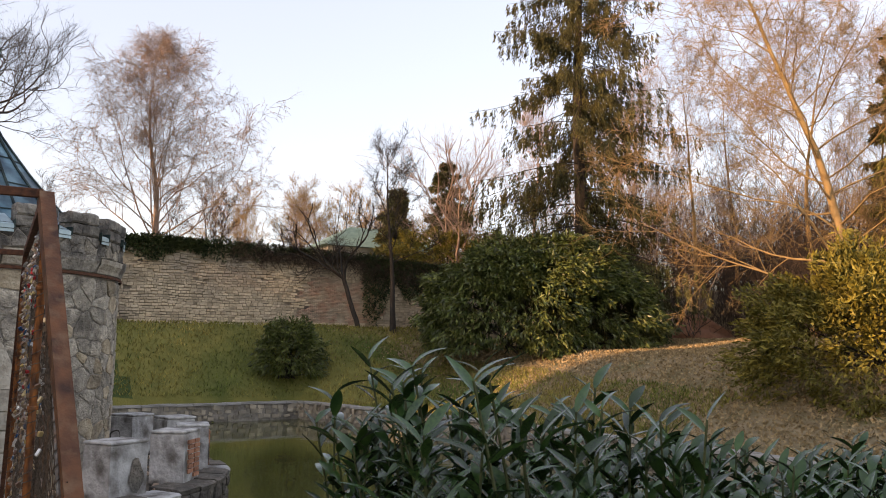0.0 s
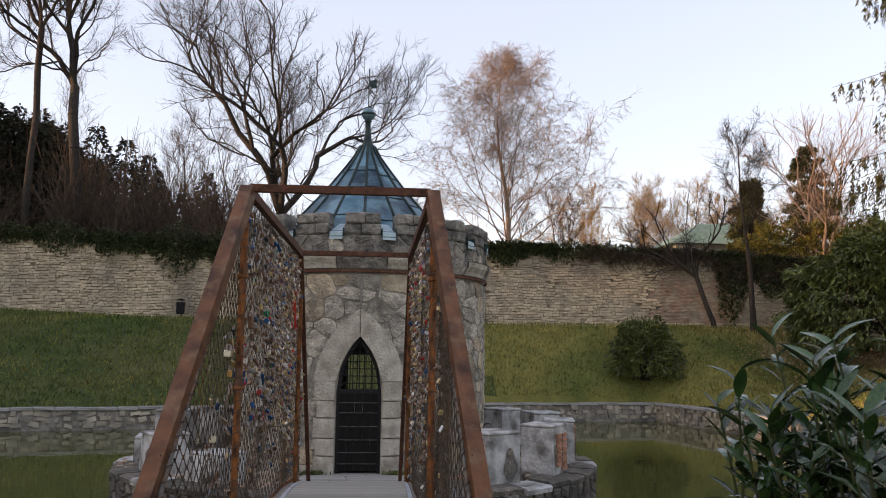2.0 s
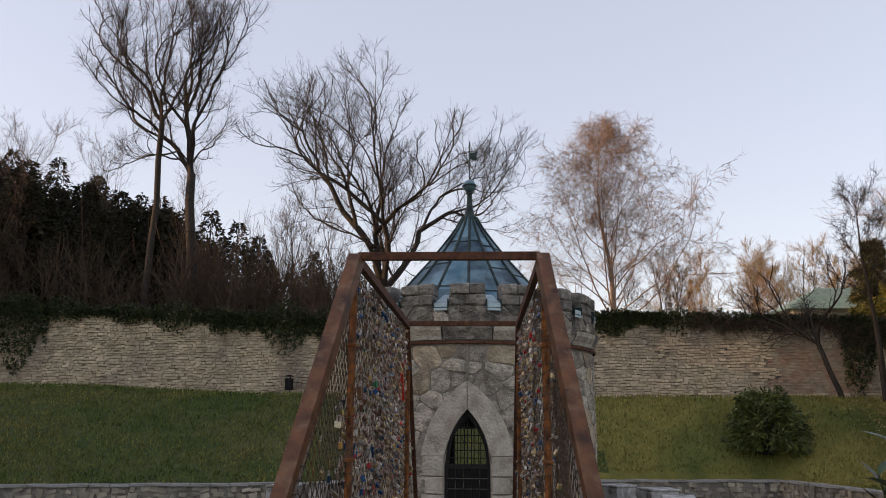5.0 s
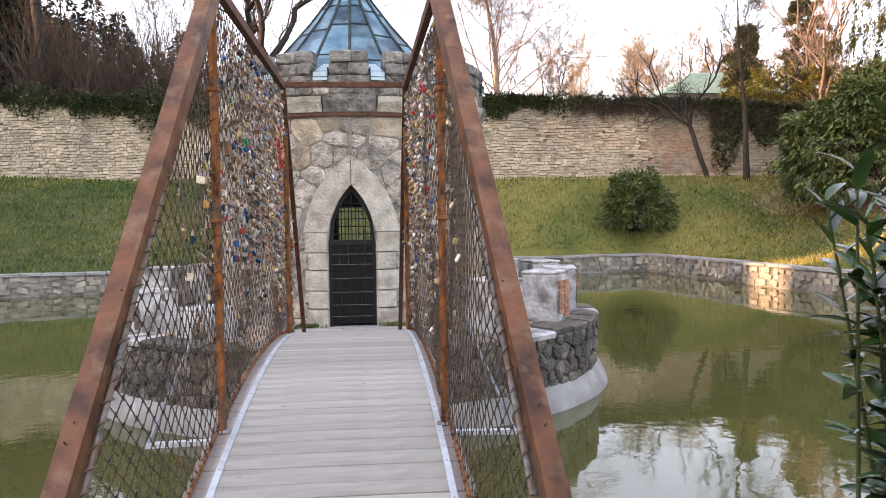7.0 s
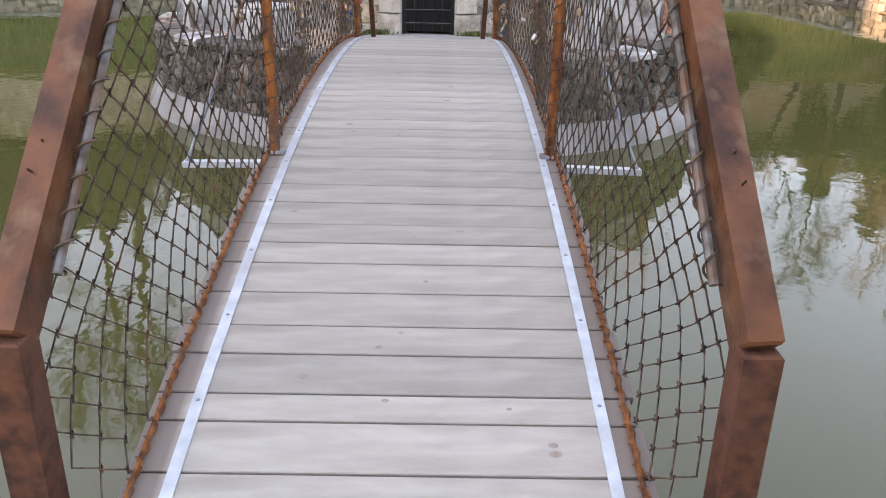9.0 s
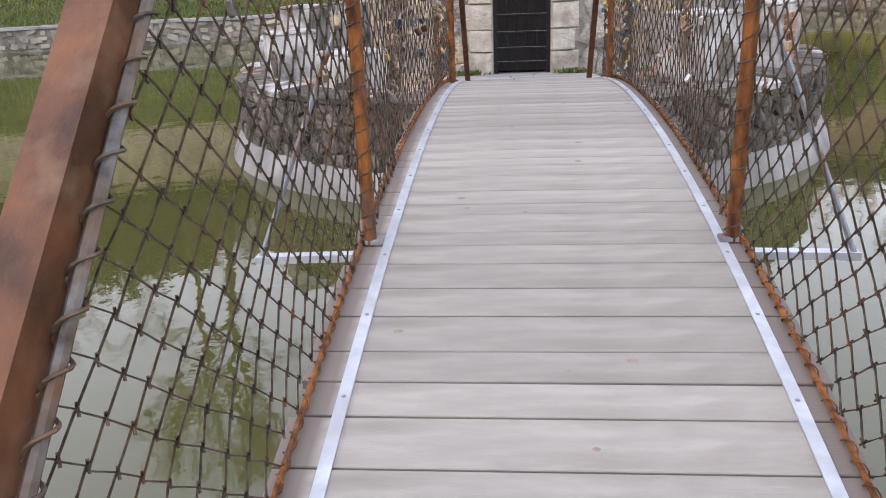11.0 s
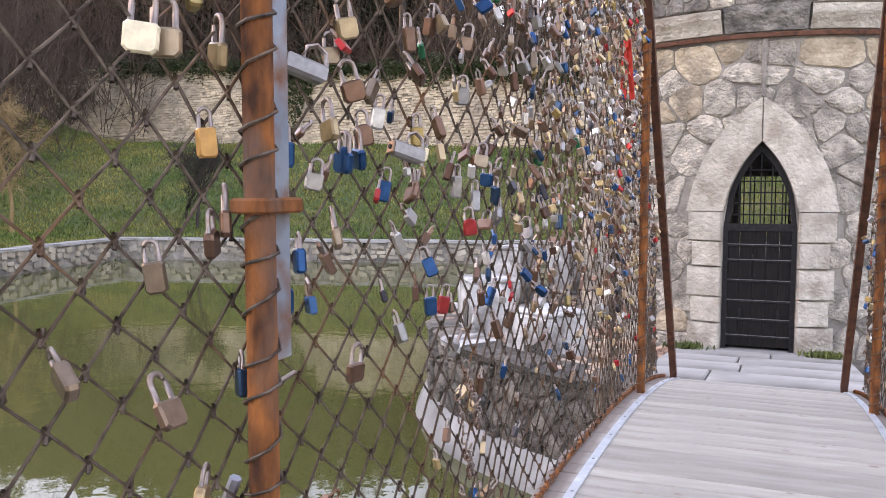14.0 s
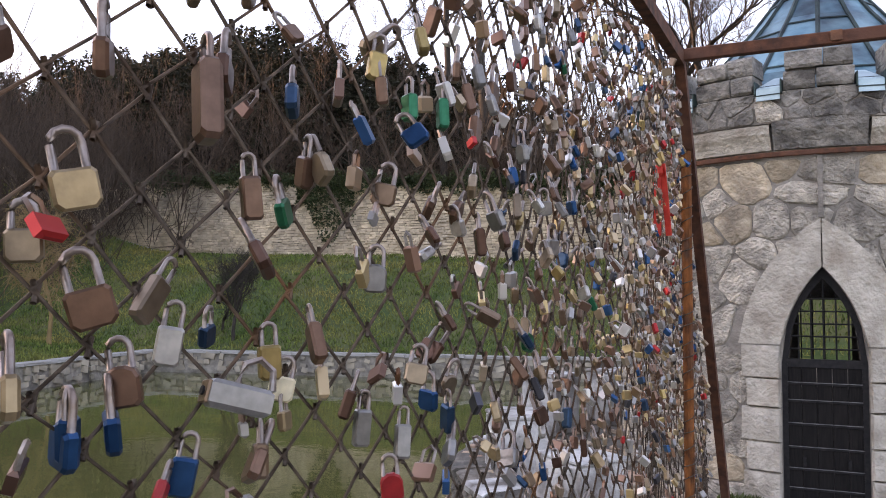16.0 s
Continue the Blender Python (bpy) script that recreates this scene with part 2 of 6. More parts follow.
LOCKMATS = [mat("padlock_paint", tuple(0.8 * v for v in c), tuple(min(1.1 * v, 0.9) for v in c), 60, 0.34, 0.7 if max(c) - min(c) < 0.25 else 0.1, bump=0.15, bscale=200, rnd=0.15, dist=0.001) for c in LOCKCOL]
SHACKLE = mat("shackle_steel", (0.24, 0.22, 0.2), (0.44, 0.42, 0.4), 60, 0.35, 0.8, bump=0.1, c3=(0.17, 0.085, 0.05), scale3=8, cover3=0.5)

def worn_middle(m, half, dark):
    """Boards bleached by feet in the middle and left dark at both ends."""
    N, L = m.node_tree.nodes, m.node_tree.links
    b = N["Principled BSDF"]
    src = b.inputs["Base Color"].links[0].from_socket
    sx = N.new("ShaderNodeSeparateXYZ")
    L.new(N.new("ShaderNodeTexCoord").outputs["Object"], sx.inputs[0])
    ab = N.new("ShaderNodeMath")
    ab.operation = "ABSOLUTE"
    L.new(sx.outputs["X"], ab.inputs[0])
    mr = N.new("ShaderNodeMapRange")
    mr.inputs[1].default_value, mr.inputs[2].default_value = half, half + 0.03
    L.new(ab.outputs[0], mr.inputs[0])
    mx = N.new("ShaderNodeMix")
    mx.data_type = "RGBA"
    L.new(mr.outputs[0], mx.inputs[0])
    L.new(src, mx.inputs[6])
    mx.inputs[7].default_value = (*dark, 1)
    L.new(mx.outputs[2], b.inputs["Base Color"])


worn_middle(PLANK, 0.64, (0.2, 0.165, 0.14))
JOINT = mat("dark_joint", (0.07, 0.06, 0.05), (0.15, 0.13, 0.105), 3, 0.95, bump=0.5, bscale=20)
WALLJOINT = mat("wall_mortar", (0.34, 0.28, 0.2), (0.5, 0.41, 0.3), 3, 0.95, bump=0.6, bscale=14, c3=(0.13, 0.11, 0.09), scale3=0.9, cover3=0.42)
EDGESTONE = mat("pond_edge_stone", (0.25, 0.215, 0.165), (0.46, 0.4, 0.31), 1.5, 0.92, bump=0.6, bscale=14, c3=(0.2, 0.185, 0.16), scale3=0.8, cover3=0.42, island=0.25)

WATER = bpy.data.materials.new("pond_water")
WATER.use_nodes = True
_n, _l = WATER.node_tree.nodes, WATER.node_tree.links
_b = _n["Principled BSDF"]
_b.inputs["Base Color"].default_value = (0.074, 0.074, 0.023, 1)
_b.inputs["Roughness"].default_value, _b.inputs["IOR"].default_value = 0.02, 1.46
_t = _n.new("ShaderNodeTexNoise")
_t.inputs["Scale"].default_value, _t.inputs["Detail"].default_value = 2.2, 3
_bp = _n.new("ShaderNodeBump")
_bp.inputs["Strength"].default_value, _bp.inputs["Distance"].default_value = 0.08, 0.04
_tc = _n.new("ShaderNodeTexCoord")
_l.new(_tc.outputs["Object"], _t.inputs["Vector"])
_l.new(_t.outputs["Fac"], _bp.inputs["Height"])
_l.new(_bp.outputs["Normal"], _b.inputs["Normal"])


# ---- mesh helpers ----
class Bag:
    """Collects vertices and faces of one mesh."""

    def __init__(self):
        self.v, self.f = [], []

    def add(self, verts, faces):
        k = len(self.v)
        self.v += [tuple(p) for p in verts]
        self.f += [tuple(i + k for i in f) for f in faces]
        return self

    def box(self, c, s, m=None, bevel=0.0):
        """A box with centre c and size s, its upright edges and rims cut by bevel, turned by m."""
        hx, hy, hz = s[0] / 2, s[1] / 2, s[2] / 2
        b = min(bevel, 0.45 * min(s))
        if b <= 0:
            pts = [(x, y, z) for z in (-hz, hz) for x, y in ((-hx, -hy), (hx, -hy), (hx, hy), (-hx, hy))]
            fs = [(3, 2, 1, 0), (4, 5, 6, 7)] + [(i, (i + 1) % 4, (i + 1) % 4 + 4, i + 4) for i in range(4)]
        else:
            pts = []
            for z, q in ((-hz, b), (-hz + b, 0), (hz - b, 0), (hz, b)):
                pts += [(x, y, z) for x, y in ((-hx + q, -hy + q), (hx - q, -hy + q), (hx - q, hy - q), (-hx + q, hy - q))]
            fs = [(3, 2, 1, 0), (12, 13, 14, 15)]
            fs += [(i + 4 * j, (i + 1) % 4 + 4 * j, (i + 1) % 4 + 4 * j + 4, i + 4 * j + 4) for j in range(3) for i in range(4)]
        if m is not None:
            pts = [m @ Vector(p) for p in pts]
        return self.add([(p[0] + c[0], p[1] + c[1], p[2] + c[2]) for p in pts], fs)

    def tube(self, path, r, sides=6, caps=True):
        """A round bar along a path; r is one radius or one for each point."""
        path = [Vector(p) for p in path]
        n = len(path)
        rad = r if isinstance(r, (list, tuple)) else [r] * n
        ring = []
        for i, p in enumerate(path):
            d = (path[min(i + 1, n - 1)] - path[max(i - 1, 0)]).normalized()
            a = d.cross(Vector((0, 0, 1)) if abs(d.z) < 0.95 else Vector((1, 0, 0))).normalized()
            b = d.cross(a)
            ring += [p + rad[i] * (math.cos(6.28319 * k / sides) * a + math.sin(6.28319 * k / sides) * b) for k in range(sides)]
        fs = [(i * sides + k, i * sides + (k + 1) % sides, (i + 1) * sides + (k + 1) % sides, (i + 1) * sides + k) for i in range(n - 1) for k in range(sides)]
        if caps:
            fs += [tuple(range(sides)), tuple(reversed(range((n - 1) * sides, n * sides)))]
        return self.add(ring, fs)

    def bar(self, a, b, w, h, bevel=0.004):
        """A flat or square bar from a to b, w across and h deep."""
        a, b = Vector(a), Vector(b)
        d = b - a
        m = d.to_track_quat("Z", "Y").to_matrix()
        return self.box((a + b) / 2, (w, h, d.length), m, bevel)

    def lathe(self, profile, centre, sides, closed=False, lo=0.0, hi=360.0):
        """A profile of (radius, height) turned about an upright axis."""
        full = hi - lo >= 360
        cols = sides if full else sides + 1
        pts = []
        for k in range(cols):
            t = radians(lo + (hi - lo) * k / sides)
            pts += [(centre[0] + r * math.sin(t), centre[1] - r * math.cos(t), z) for r, z in profile]
        n = len(profile)
        fs = []
        for k in range(sides):
            k2 = (k + 1) % cols
            for j in range(n - 1 + closed):
                j2 = (j + 1) % n
                fs.append((k * n + j, k2 * n + j, k2 * n + j2, k * n + j2))
        return self.add(pts, fs)

    def mesh(self, name, smooth=False):
        me = bpy.data.meshes.new(name)
        me.from_pydata(self.v, [], self.f)
        if smooth:
            me.polygons.foreach_set("use_smooth", [True] * len(me.polygons))
        me.update()
        return me


def part(name, bag, material, parent=None, label="", smooth=False):
    me = bag.mesh(name, smooth) if isinstance(bag, Bag) else bag
    if not me.materials:
        me.materials.append(material)
    ob = new(name, me)
    if parent is not None:
        ob.parent = parent
    return tagged(ob, label)


def empty(name, label, category, group="", at=(0, 0, 0), kind=""):
    ob = new(name)
    ob.location = at
    return tagged(ob, label, category, group, kind)


def quick(name, verts, faces, material, smooth=False):
    """A mesh from numpy arrays; faces all of one size."""
    me = bpy.data.meshes.new(name)
    nf, k = faces.shape
    me.vertices.add(len(verts))
    me.vertices.foreach_set("co", np.ascontiguousarray(verts, np.float32).ravel())
    me.loops.add(nf * k)
    me.loops.foreach_set("vertex_index", np.ascontiguousarray(faces, np.int32).ravel())
    me.polygons.add(nf)
    me.polygons.foreach_set("loop_start", np.arange(0, nf * k, k, dtype=np.int32))
    me.polygons.foreach_set("use_smooth", np.full(nf, smooth))
    me.materials.append(material)
    me.update(calc_edges=True)
    return me


def sticks(name, a, b, ra, rb, material, sides=3):
    """Many tapered sticks, from the points a to the points b."""
    a, b, ra, rb = (np.asarray(v, float) for v in (a, b, ra, rb))
    d = b - a
    d /= np.linalg.norm(d, axis=1, keepdims=True) + 1e-9
    up = np.where(np.abs(d[:, 2:]) < 0.9, [[0, 0, 1.0]], [[1.0, 0, 0]])
    u = np.cross(d, up)
    u /= np.linalg.norm(u, axis=1, keepdims=True) + 1e-9
    w = np.cross(d, u)
    n = len(a)
    ang = 2 * np.pi * np.arange(sides) / sides
    ring = np.cos(ang)[None, :, None] * u[:, None] + np.sin(ang)[None, :, None] * w[:, None]
    v = np.concatenate([a[:, None] + ring * ra[:, None, None], b[:, None] + ring * rb[:, None, None]], 1).reshape(-1, 3)
    base = (np.arange(n) * 2 * sides)[:, None, None]
    k = np.arange(sides)
    f = np.stack([k, (k + 1) % sides, (k + 1) % sides + sides, k + sides], 1)[None] + base
    return quick(name, v, f.reshape(-1, 4), material, True)


def leaves(name, at, out, length, width, material, fold=0.25, droop=0.0, spread=0.8, seed=1):
    """Many small folded leaves at the points, turned about the given outward ways."""
    r = np.random.default_rng(seed)
    at, out = np.asarray(at, float), np.asarray(out, float)
    n = len(at)
    d = out + spread * r.normal(size=(n, 3))
    d[:, 2] -= droop
    d /= np.linalg.norm(d, axis=1, keepdims=True) + 1e-9
    s = np.cross(d, r.normal(size=(n, 3)))
    s /= np.linalg.norm(s, axis=1, keepdims=True) + 1e-9
    nn = np.cross(s, d)
    ln = (length * r.uniform(0.65, 1.25, n))[:, None]
    wd = (width * r.uniform(0.7, 1.2, n))[:, None]
    p0, p3 = at, at + d * ln - nn * ln * 0.12
    mid = at + d * ln * 0.5
    p1, p2 = mid + s * wd * 0.5 + nn * wd * fold, mid - s * wd * 0.5 + nn * wd * fold
    v = np.stack([p0, p1, p3, p2], 1).reshape(-1, 3)
    b = (np.arange(n) * 4)[:, None]
    f = np.concatenate([b + [[0, 1, 2]], b + [[0, 2, 3]]], 1).reshape(-1, 3)
    return quick(name, v, f, material)


# ---- the ground and the pond ----
WATER_Z, BANK_Z, WALL_Y = -1.32, -0.46, 36.0
SHORE = [(-27, 18.2), (-17.5, 20.6), (-11, 22.2), (6, 27.2), (15.3, 28.6), (16.4, 23.5), (17, 18.5), (18.2, 12), (19, 0), (17, -8), (10, -11.6), (4, -12.0), (1.2, -11.5), (-1.1, -11.5), (-6, -11.9), (-16, -9), (-22, -2), (-25, 7)]


def shore_distance(x, y):
    """Metres from the pond's edge, negative over the water."""
    inside, best = np.zeros(x.shape, bool), np.full(x.shape, 1e9)
    n = len(SHORE)
    for i in range(n):
        (ax, ay), (bx, by) = SHORE[i], SHORE[(i + 1) % n]
        t = np.clip(((x - ax) * (bx - ax) + (y - ay) * (by - ay)) / ((bx - ax) ** 2 + (by - ay) ** 2), 0, 1)
        best = np.minimum(best, np.hypot(x - ax - t * (bx - ax), y - ay - t * (by - ay)))
        if ay != by:
            cross = ((ay > y) != (by > y)) & (x < (bx - ax) * (y - ay) / (by - ay) + ax)
            inside ^= cross
    return np.where(inside, -best, best)


def smooth01(t):
    t = np.clip(t, 0, 1)
    return t * t * (3 - 2 * t)


def height(x, y):
    x, y = np.asarray(x, float), np.asarray(y, float)
    d = shore_distance(x, y)
    base = 3.9 + 0.6 * smooth01((-x - 8) / 22) + 1.2 * smooth01((-x - 30) / 30)
    yb = np.interp(x, [-40, -27, -11, 15, 20], [16, 18, 22.2, 28.6, 22])
    far = BANK_Z + (base - BANK_Z) * (0.45 * np.clip((y - yb) / (33.5 - yb), 0, 1) + 0.55 * smooth01((y - yb) / (33.5 - yb)))
    right = BANK_Z + 2.9 * smooth01(d / 13) + 1.2 * smooth01((d - 12) / 20)
    wr = smooth01((x - 14) / 10) * (1 - smooth01((y - 26) / 7) * smooth01((30 - x) / 4))
    z = far * (1 - wr) + np.minimum(far + 6 * wr, right) * wr
    near = np.interp(y, [-40, -15, -11.4], [1.1, 0.66, 0.12])
    left = BANK_Z + 2.6 * smooth01(d / 16) + 0.05 * np.maximum(d - 10, 0)
    wl = smooth01((-x - 21) / 8) * smooth01((20 - y) / 8)
    z = z * (1 - wl) + left * wl
    wn_ = smooth01((-y - 6) / 4)
    z = z * (1 - wn_) + near * wn_
    behind = y > WALL_Y + 0.3
    hill = 8.6 + 14 * smooth01((-x - 12) / 45) * smooth01((y - 42) / 40) + 7 * smooth01((y - 70) / 80) + 3 * smooth01((y - 60) / 40) * smooth01((x - 5) / 30)
    z = np.where(behind & (x < 30), hill, z)
    z = np.where(behind & (x >= 30), np.maximum(z, 3) + (hill - 3) * smooth01((y - WALL_Y) / 14), z)
    # ridge added out of view in the west to keep the low sun off
    shade_ridge = smooth01((-x - 40) / 38)
    yc = y - 0.14 * (x + 78)      # along the way of the low sun
    # notches in the added ridge let sun reach pond edge and yellow bush
    sun_notch = 0.6 * smooth01((yc - 2.6) / 1.5) * smooth01((7.5 - yc) / 1.2) + 0.14 * smooth01((yc + 21) / 2) * smooth01((-11.3 - yc) / 1.5)
    z = np.maximum(z, z + shade_ridge * (1 - sun_notch) * (14 + 13 * smooth01((40 - y) / 25)) * smooth01((y + 80) / 30) * smooth01((46 - y) / 20))
    under = WATER_Z - 0.9
    z = np.where(d < 0.12, under, z)
    n = np.sin(x * 0.7 + 1.3 * np.sin(y * 0.5)) * np.cos(y * 0.9 + x * 0.2)
    return z + np.where(d > 1.0, 0.05 * n, 0)


def axis(edges, steps):
    out = []
    for (a, b), s in zip(zip(edges, edges[1:]), steps):
        out += list(np.arange(a, b, s))
    return np.array(out + [edges[-1]])


GX = axis([-1500, -200, -80, -30, 32, 80, 200, 1500], [130, 12, 2.5, 0.5, 2.5, 12, 130])
GY = axis([-1500, -100, -20, -13, WALL_Y + 0.2, WALL_Y + 0.4, 60, 200, 1500], [140, 5, 0.5, 0.5, 0.2, 1.5, 7, 130])
XX, YY = np.meshgrid(GX, GY)
ZZ = height(XX, YY)
nx = len(GX)
ii = (np.arange(len(GY) - 1)[:, None] * nx + np.arange(nx - 1)[None]).ravel()
gm = quick("ground", np.stack([XX.ravel(), YY.ravel(), ZZ.ravel()], 1), np.stack([ii, ii + 1, ii + nx + 1, ii + nx], 1), GRASSLAND, True)
gm.materials.append(LITTER)
gm.materials.append(SUNLAND)
cx, cy = XX[:-1, :-1].ravel() + 0.25, YY[:-1, :-1].ravel() + 0.25
litter = (cx > 23.5 + 1.5 * np.sin(cy)) | ((cx > 15.5) & (cy < 15 + np.sin(cx))) | (cy > WALL_Y) | (cy < -11)
# right-hand bank takes the ground colour that carries sunlight
sunny = ~litter & (cx > 3 + 3 * np.sin(0.7 * cy) + 2 * np.sin(1.9 * cx + cy))
gm.polygons.foreach_set("material_index", litter.astype(np.int32) + 2 * sunny)
tagged(new("ground", gm), "grass bank with leaf litter round the pond", "ground", kind="structure")
wm = Bag().add([(-45, -15, WATER_Z), (26, -15, WATER_Z), (26, 32, WATER_Z), (-45, 32, WATER_Z)], [(0, 1, 2, 3)])
tagged(part("water", wm, WATER), "still olive green pond water mirroring the sky", "water", kind="structure")


def ground_z(x, y):
    return float(height(np.array([x]), np.array([y]))[0])


# ---- the bridge ----
DX, YN, YF = 0.045, -11.35, -3.0      # bridge axis, near and far end


def deck_z(y):
    return 0.72 - 0.029 * (y + 6.8) ** 2


def rail_x(y):
    """Half the width between the mesh sides."""
    return 0.72


bridge = empty("footbridge", "arched timber footbridge with rusty trusses and wire mesh sides", "bridge", at=(0, 0, 0))
pw = 0.185
y = YN
k = 0
while y < YF - 0.02:
    m = Bag()
    w = pw * random.choice((0.62, 0.8, 0.95, 1.0, 1.05))
    sl_ = math.atan(-0.058 * (y + w / 2 + 6.8))
    m.box((0, 0, 0), (1.52 + random.uniform(-0.02, 0.02), w - 0.004, 0.035), None, 0.003)
    p = part("plank", m, PLANK, bridge)
    p.matrix_local = pose(DX + random.uniform(-0.008, 0.008), y + w / 2, deck_z(y + w / 2) - 0.0175 + random.uniform(-0.0015, 0.0015), math.degrees(sl_), 0, random.uniform(-0.15, 0.15))
    for _ in range(random.choice((0, 0, 1, 1, 2))):
        kx, ky = random.uniform(-0.6, 0.6), random.uniform(-0.045, 0.045)
        q = Bag()
        s = random.uniform(0.006, 0.016)
        q.add([(kx + s * (1.5 if abs(math.cos(a)) > 0.5 else 1.2) * math.cos(a), ky + s * math.sin(a), 0.0186) for a in [j * math.pi / 5 for j in range(10)]], [tuple(range(10))])
        part("knot", q, KNOT, p)
    y += w
    k += 1

ys = [YN + (YF - YN) * i / 40 for i in range(41)]
for side in (-1, 1):
    # galvanised strip screwed on the planks
    m = Bag()
    hw = 0.019
    xs = [DX + 0.015 + side * 0.635 for yy in ys]
    pts = []
    for xx, yy in zip(xs, ys):
        pts += [(xx - hw, yy, deck_z(yy) + 0.001), (xx - hw, yy, deck_z(yy) + 0.007), (xx + hw, yy, deck_z(yy) + 0.007), (xx + hw, yy, deck_z(yy) + 0.001)]
    m.add(pts, [(4 * i + j, 4 * i + (j + 1) % 4, 4 * i + 4 + (j + 1) % 4, 4 * i + 4 + j) for i in range(40) for j in range(4)])
    strip = part("edge_strip", m, GALV, bridge, "galvanised steel edge strip")
    for i in range(1, 40, 2):
        part("screw", Bag().lathe([(0.0, 0.0105), (0.006, 0.0095), (0.008, 0.0065)], (0, 0), 7).mesh("screw"), GREYSTEEL, strip).location = (xs[i], ys[i], deck_z(ys[i]))
    # side stringer under the planks
    m = Bag()
    pts = []
    for yy in ys:
        zz = deck_z(yy) - 0.04
        pts += [(DX + side * 0.66, yy, zz - 0.14), (DX + side * 0.66, yy, zz), (DX + side * 0.74, yy, zz), (DX + side * 0.74, yy, zz - 0.14)]
    m.add(pts, [(4 * i + j, 4 * i + (j + 1) % 4, 4 * i + 4 + (j + 1) % 4, 4 * i + 4 + j) for i in range(40) for j in range(4)] + [(0, 1, 2, 3), (160, 161, 162, 163)])
    part("stringer", m, RUST, bridge)
    # bottom cable with its lacing
    m = Bag()
    m.tube([(DX + side * 0.725, yy, deck_z(yy) + 0.015) for yy in ys], 0.009, 6)
    coil = []
    for i in range(760):
        yy = YN + 0.05 + (YF - YN - 0.1) * i / 759
        a = i * 0.9
        coil.append((DX + side * 0.725 + 0.014 * math.cos(a), yy, deck_z(yy) + 0.015 + 0.014 * math.sin(a)))
    m.tube(coil, 0.0028, 4)
    part("bottom_cable", m, ORANGERUST, bridge, "rusty cable laced to the mesh")
    # truss chords
    foot, top_n = (DX + side * 0.915, -11.17, 0.74), (DX + side * 0.675, -8.98, 3.33)
    top_f, far = (DX + side * 0.66, -5.05, 3.33), (DX + side * 0.635, -3.2, 0.36)
    m = Bag().bar(foot, top_n, 0.092, 0.11, 0.008)
    part("end_post", m, RUSTPAINT, bridge, "red oxide painted inclined end post")
    m = Bag().box((foot[0], foot[1] + 0.0, 0.74 - 0.62), (0.098, 0.1, 1.25), None, 0.006)
    part("stub_post", m, RUST, bridge, "rusty upright stub post")
    part("top_chord", Bag().bar(top_n, top_f, 0.05, 0.07, 0.005), RUST, bridge)
    part("far_post", Bag().bar(top_f, far, 0.05, 0.055, 0.005), RUST, bridge)
    # mesh posts
    for py, ptop, px in ((-8.95, 3.28, 0.692), (-4.82, 2.9, 0.668)):
        zb = deck_z(py)
        m = Bag().tube([(DX + side * px, py, zb - 0.25 + (ptop - zb + 0.25) * i / 12) for i in range(13)], 0.0265, 10)
        coil = []
        for i in range(int((ptop - zb) * 90)):
            a = i * 0.9
            coil.append((DX + side * px + 0.031 * math.cos(a), py + 0.031 * math.sin(a), zb + i / 90 + 0.012 * math.sin(0.37 * i)))
        post = part("mesh_post", m, ORANGERUST, bridge, "orange rusted mesh post")
        part("lacing", Bag().tube(coil, 0.0031, 5), WIRE, post)
        if py < -6:
            lo_ = zb + 1.05 if side < 0 else zb - 0.05
            part("flat_bar", Bag().box((DX + side * px, py + 0.054, (lo_ + ptop) / 2), (0.012, 0.05, ptop - lo_), None, 0.002), GREYSTEEL, post, "grey painted flat bar")
            for zz in (1.9, 2.7):
                part("clamp", Bag().box((DX + side * px, py + 0.022, zz), (0.066, 0.115, 0.026), None, 0.004), ORANGERUST, post)
            m = Bag().bar((DX + side * 0.7, py, zb - 0.05), (DX + side * 1.16, py, zb - 0.06), 0.05, 0.03, 0.003)
            part("outrigger", m, GALV, bridge, "pale steel outrigger bar")
            m = Bag().tube([(DX + side * 1.14, py, zb - 0.05), (DX + side * 1.12, py, zb - 0.01), (DX + side * 0.75, py, zb + 0.85)], 0.011, 6)
            part("brace", m, GREYSTEEL, bridge)
            part("bracket", Bag().box((DX + side * 0.675, py, zb + 0.012), (0.07, 0.05, 0.022), None, 0.004), GREYSTEEL, bridge)
for yy, zz, w in ((-8.98, 3.345, 0.69), (-5.05, 3.345, 0.665)):
    part("cross_bar", Bag().box((DX, yy, zz), (2 * w - 0.06, 0.045, 0.06), None, 0.004), RUST, bridge)
part("plate", Bag().box((DX + 0.05, -5.08, 3.35), (0.05, 0.006, 0.05), None, 0.002), RUSTPAINT, bridge)


def chord_z(y):
    return float(np.interp(y, [-11.17, -8.98, -5.05, -3.2], [0.8, 3.3, 3.3, 0.42]))


# chain-link mesh, with a slight sag out of its plane
CW, CH = 0.13, 0.116


def mesh_x(side, y, z):
    sag = 0.022 * math.sin(1.7 * y + 2.1 * z) + 0.02 * math.sin(3.1 * y - 1.2 * z)
    flare = 0.17 * max(0.0, min(1.0, (-y - 9.1) / 2.0)) * max(0.0, min(1.0, (2.6 - z) / 1.2 + 0.3)) * min(1.0, max(0.0, (z - deck_z(y)) / 0.35))
    return DX + side * (rail_x(y) + sag + flare)


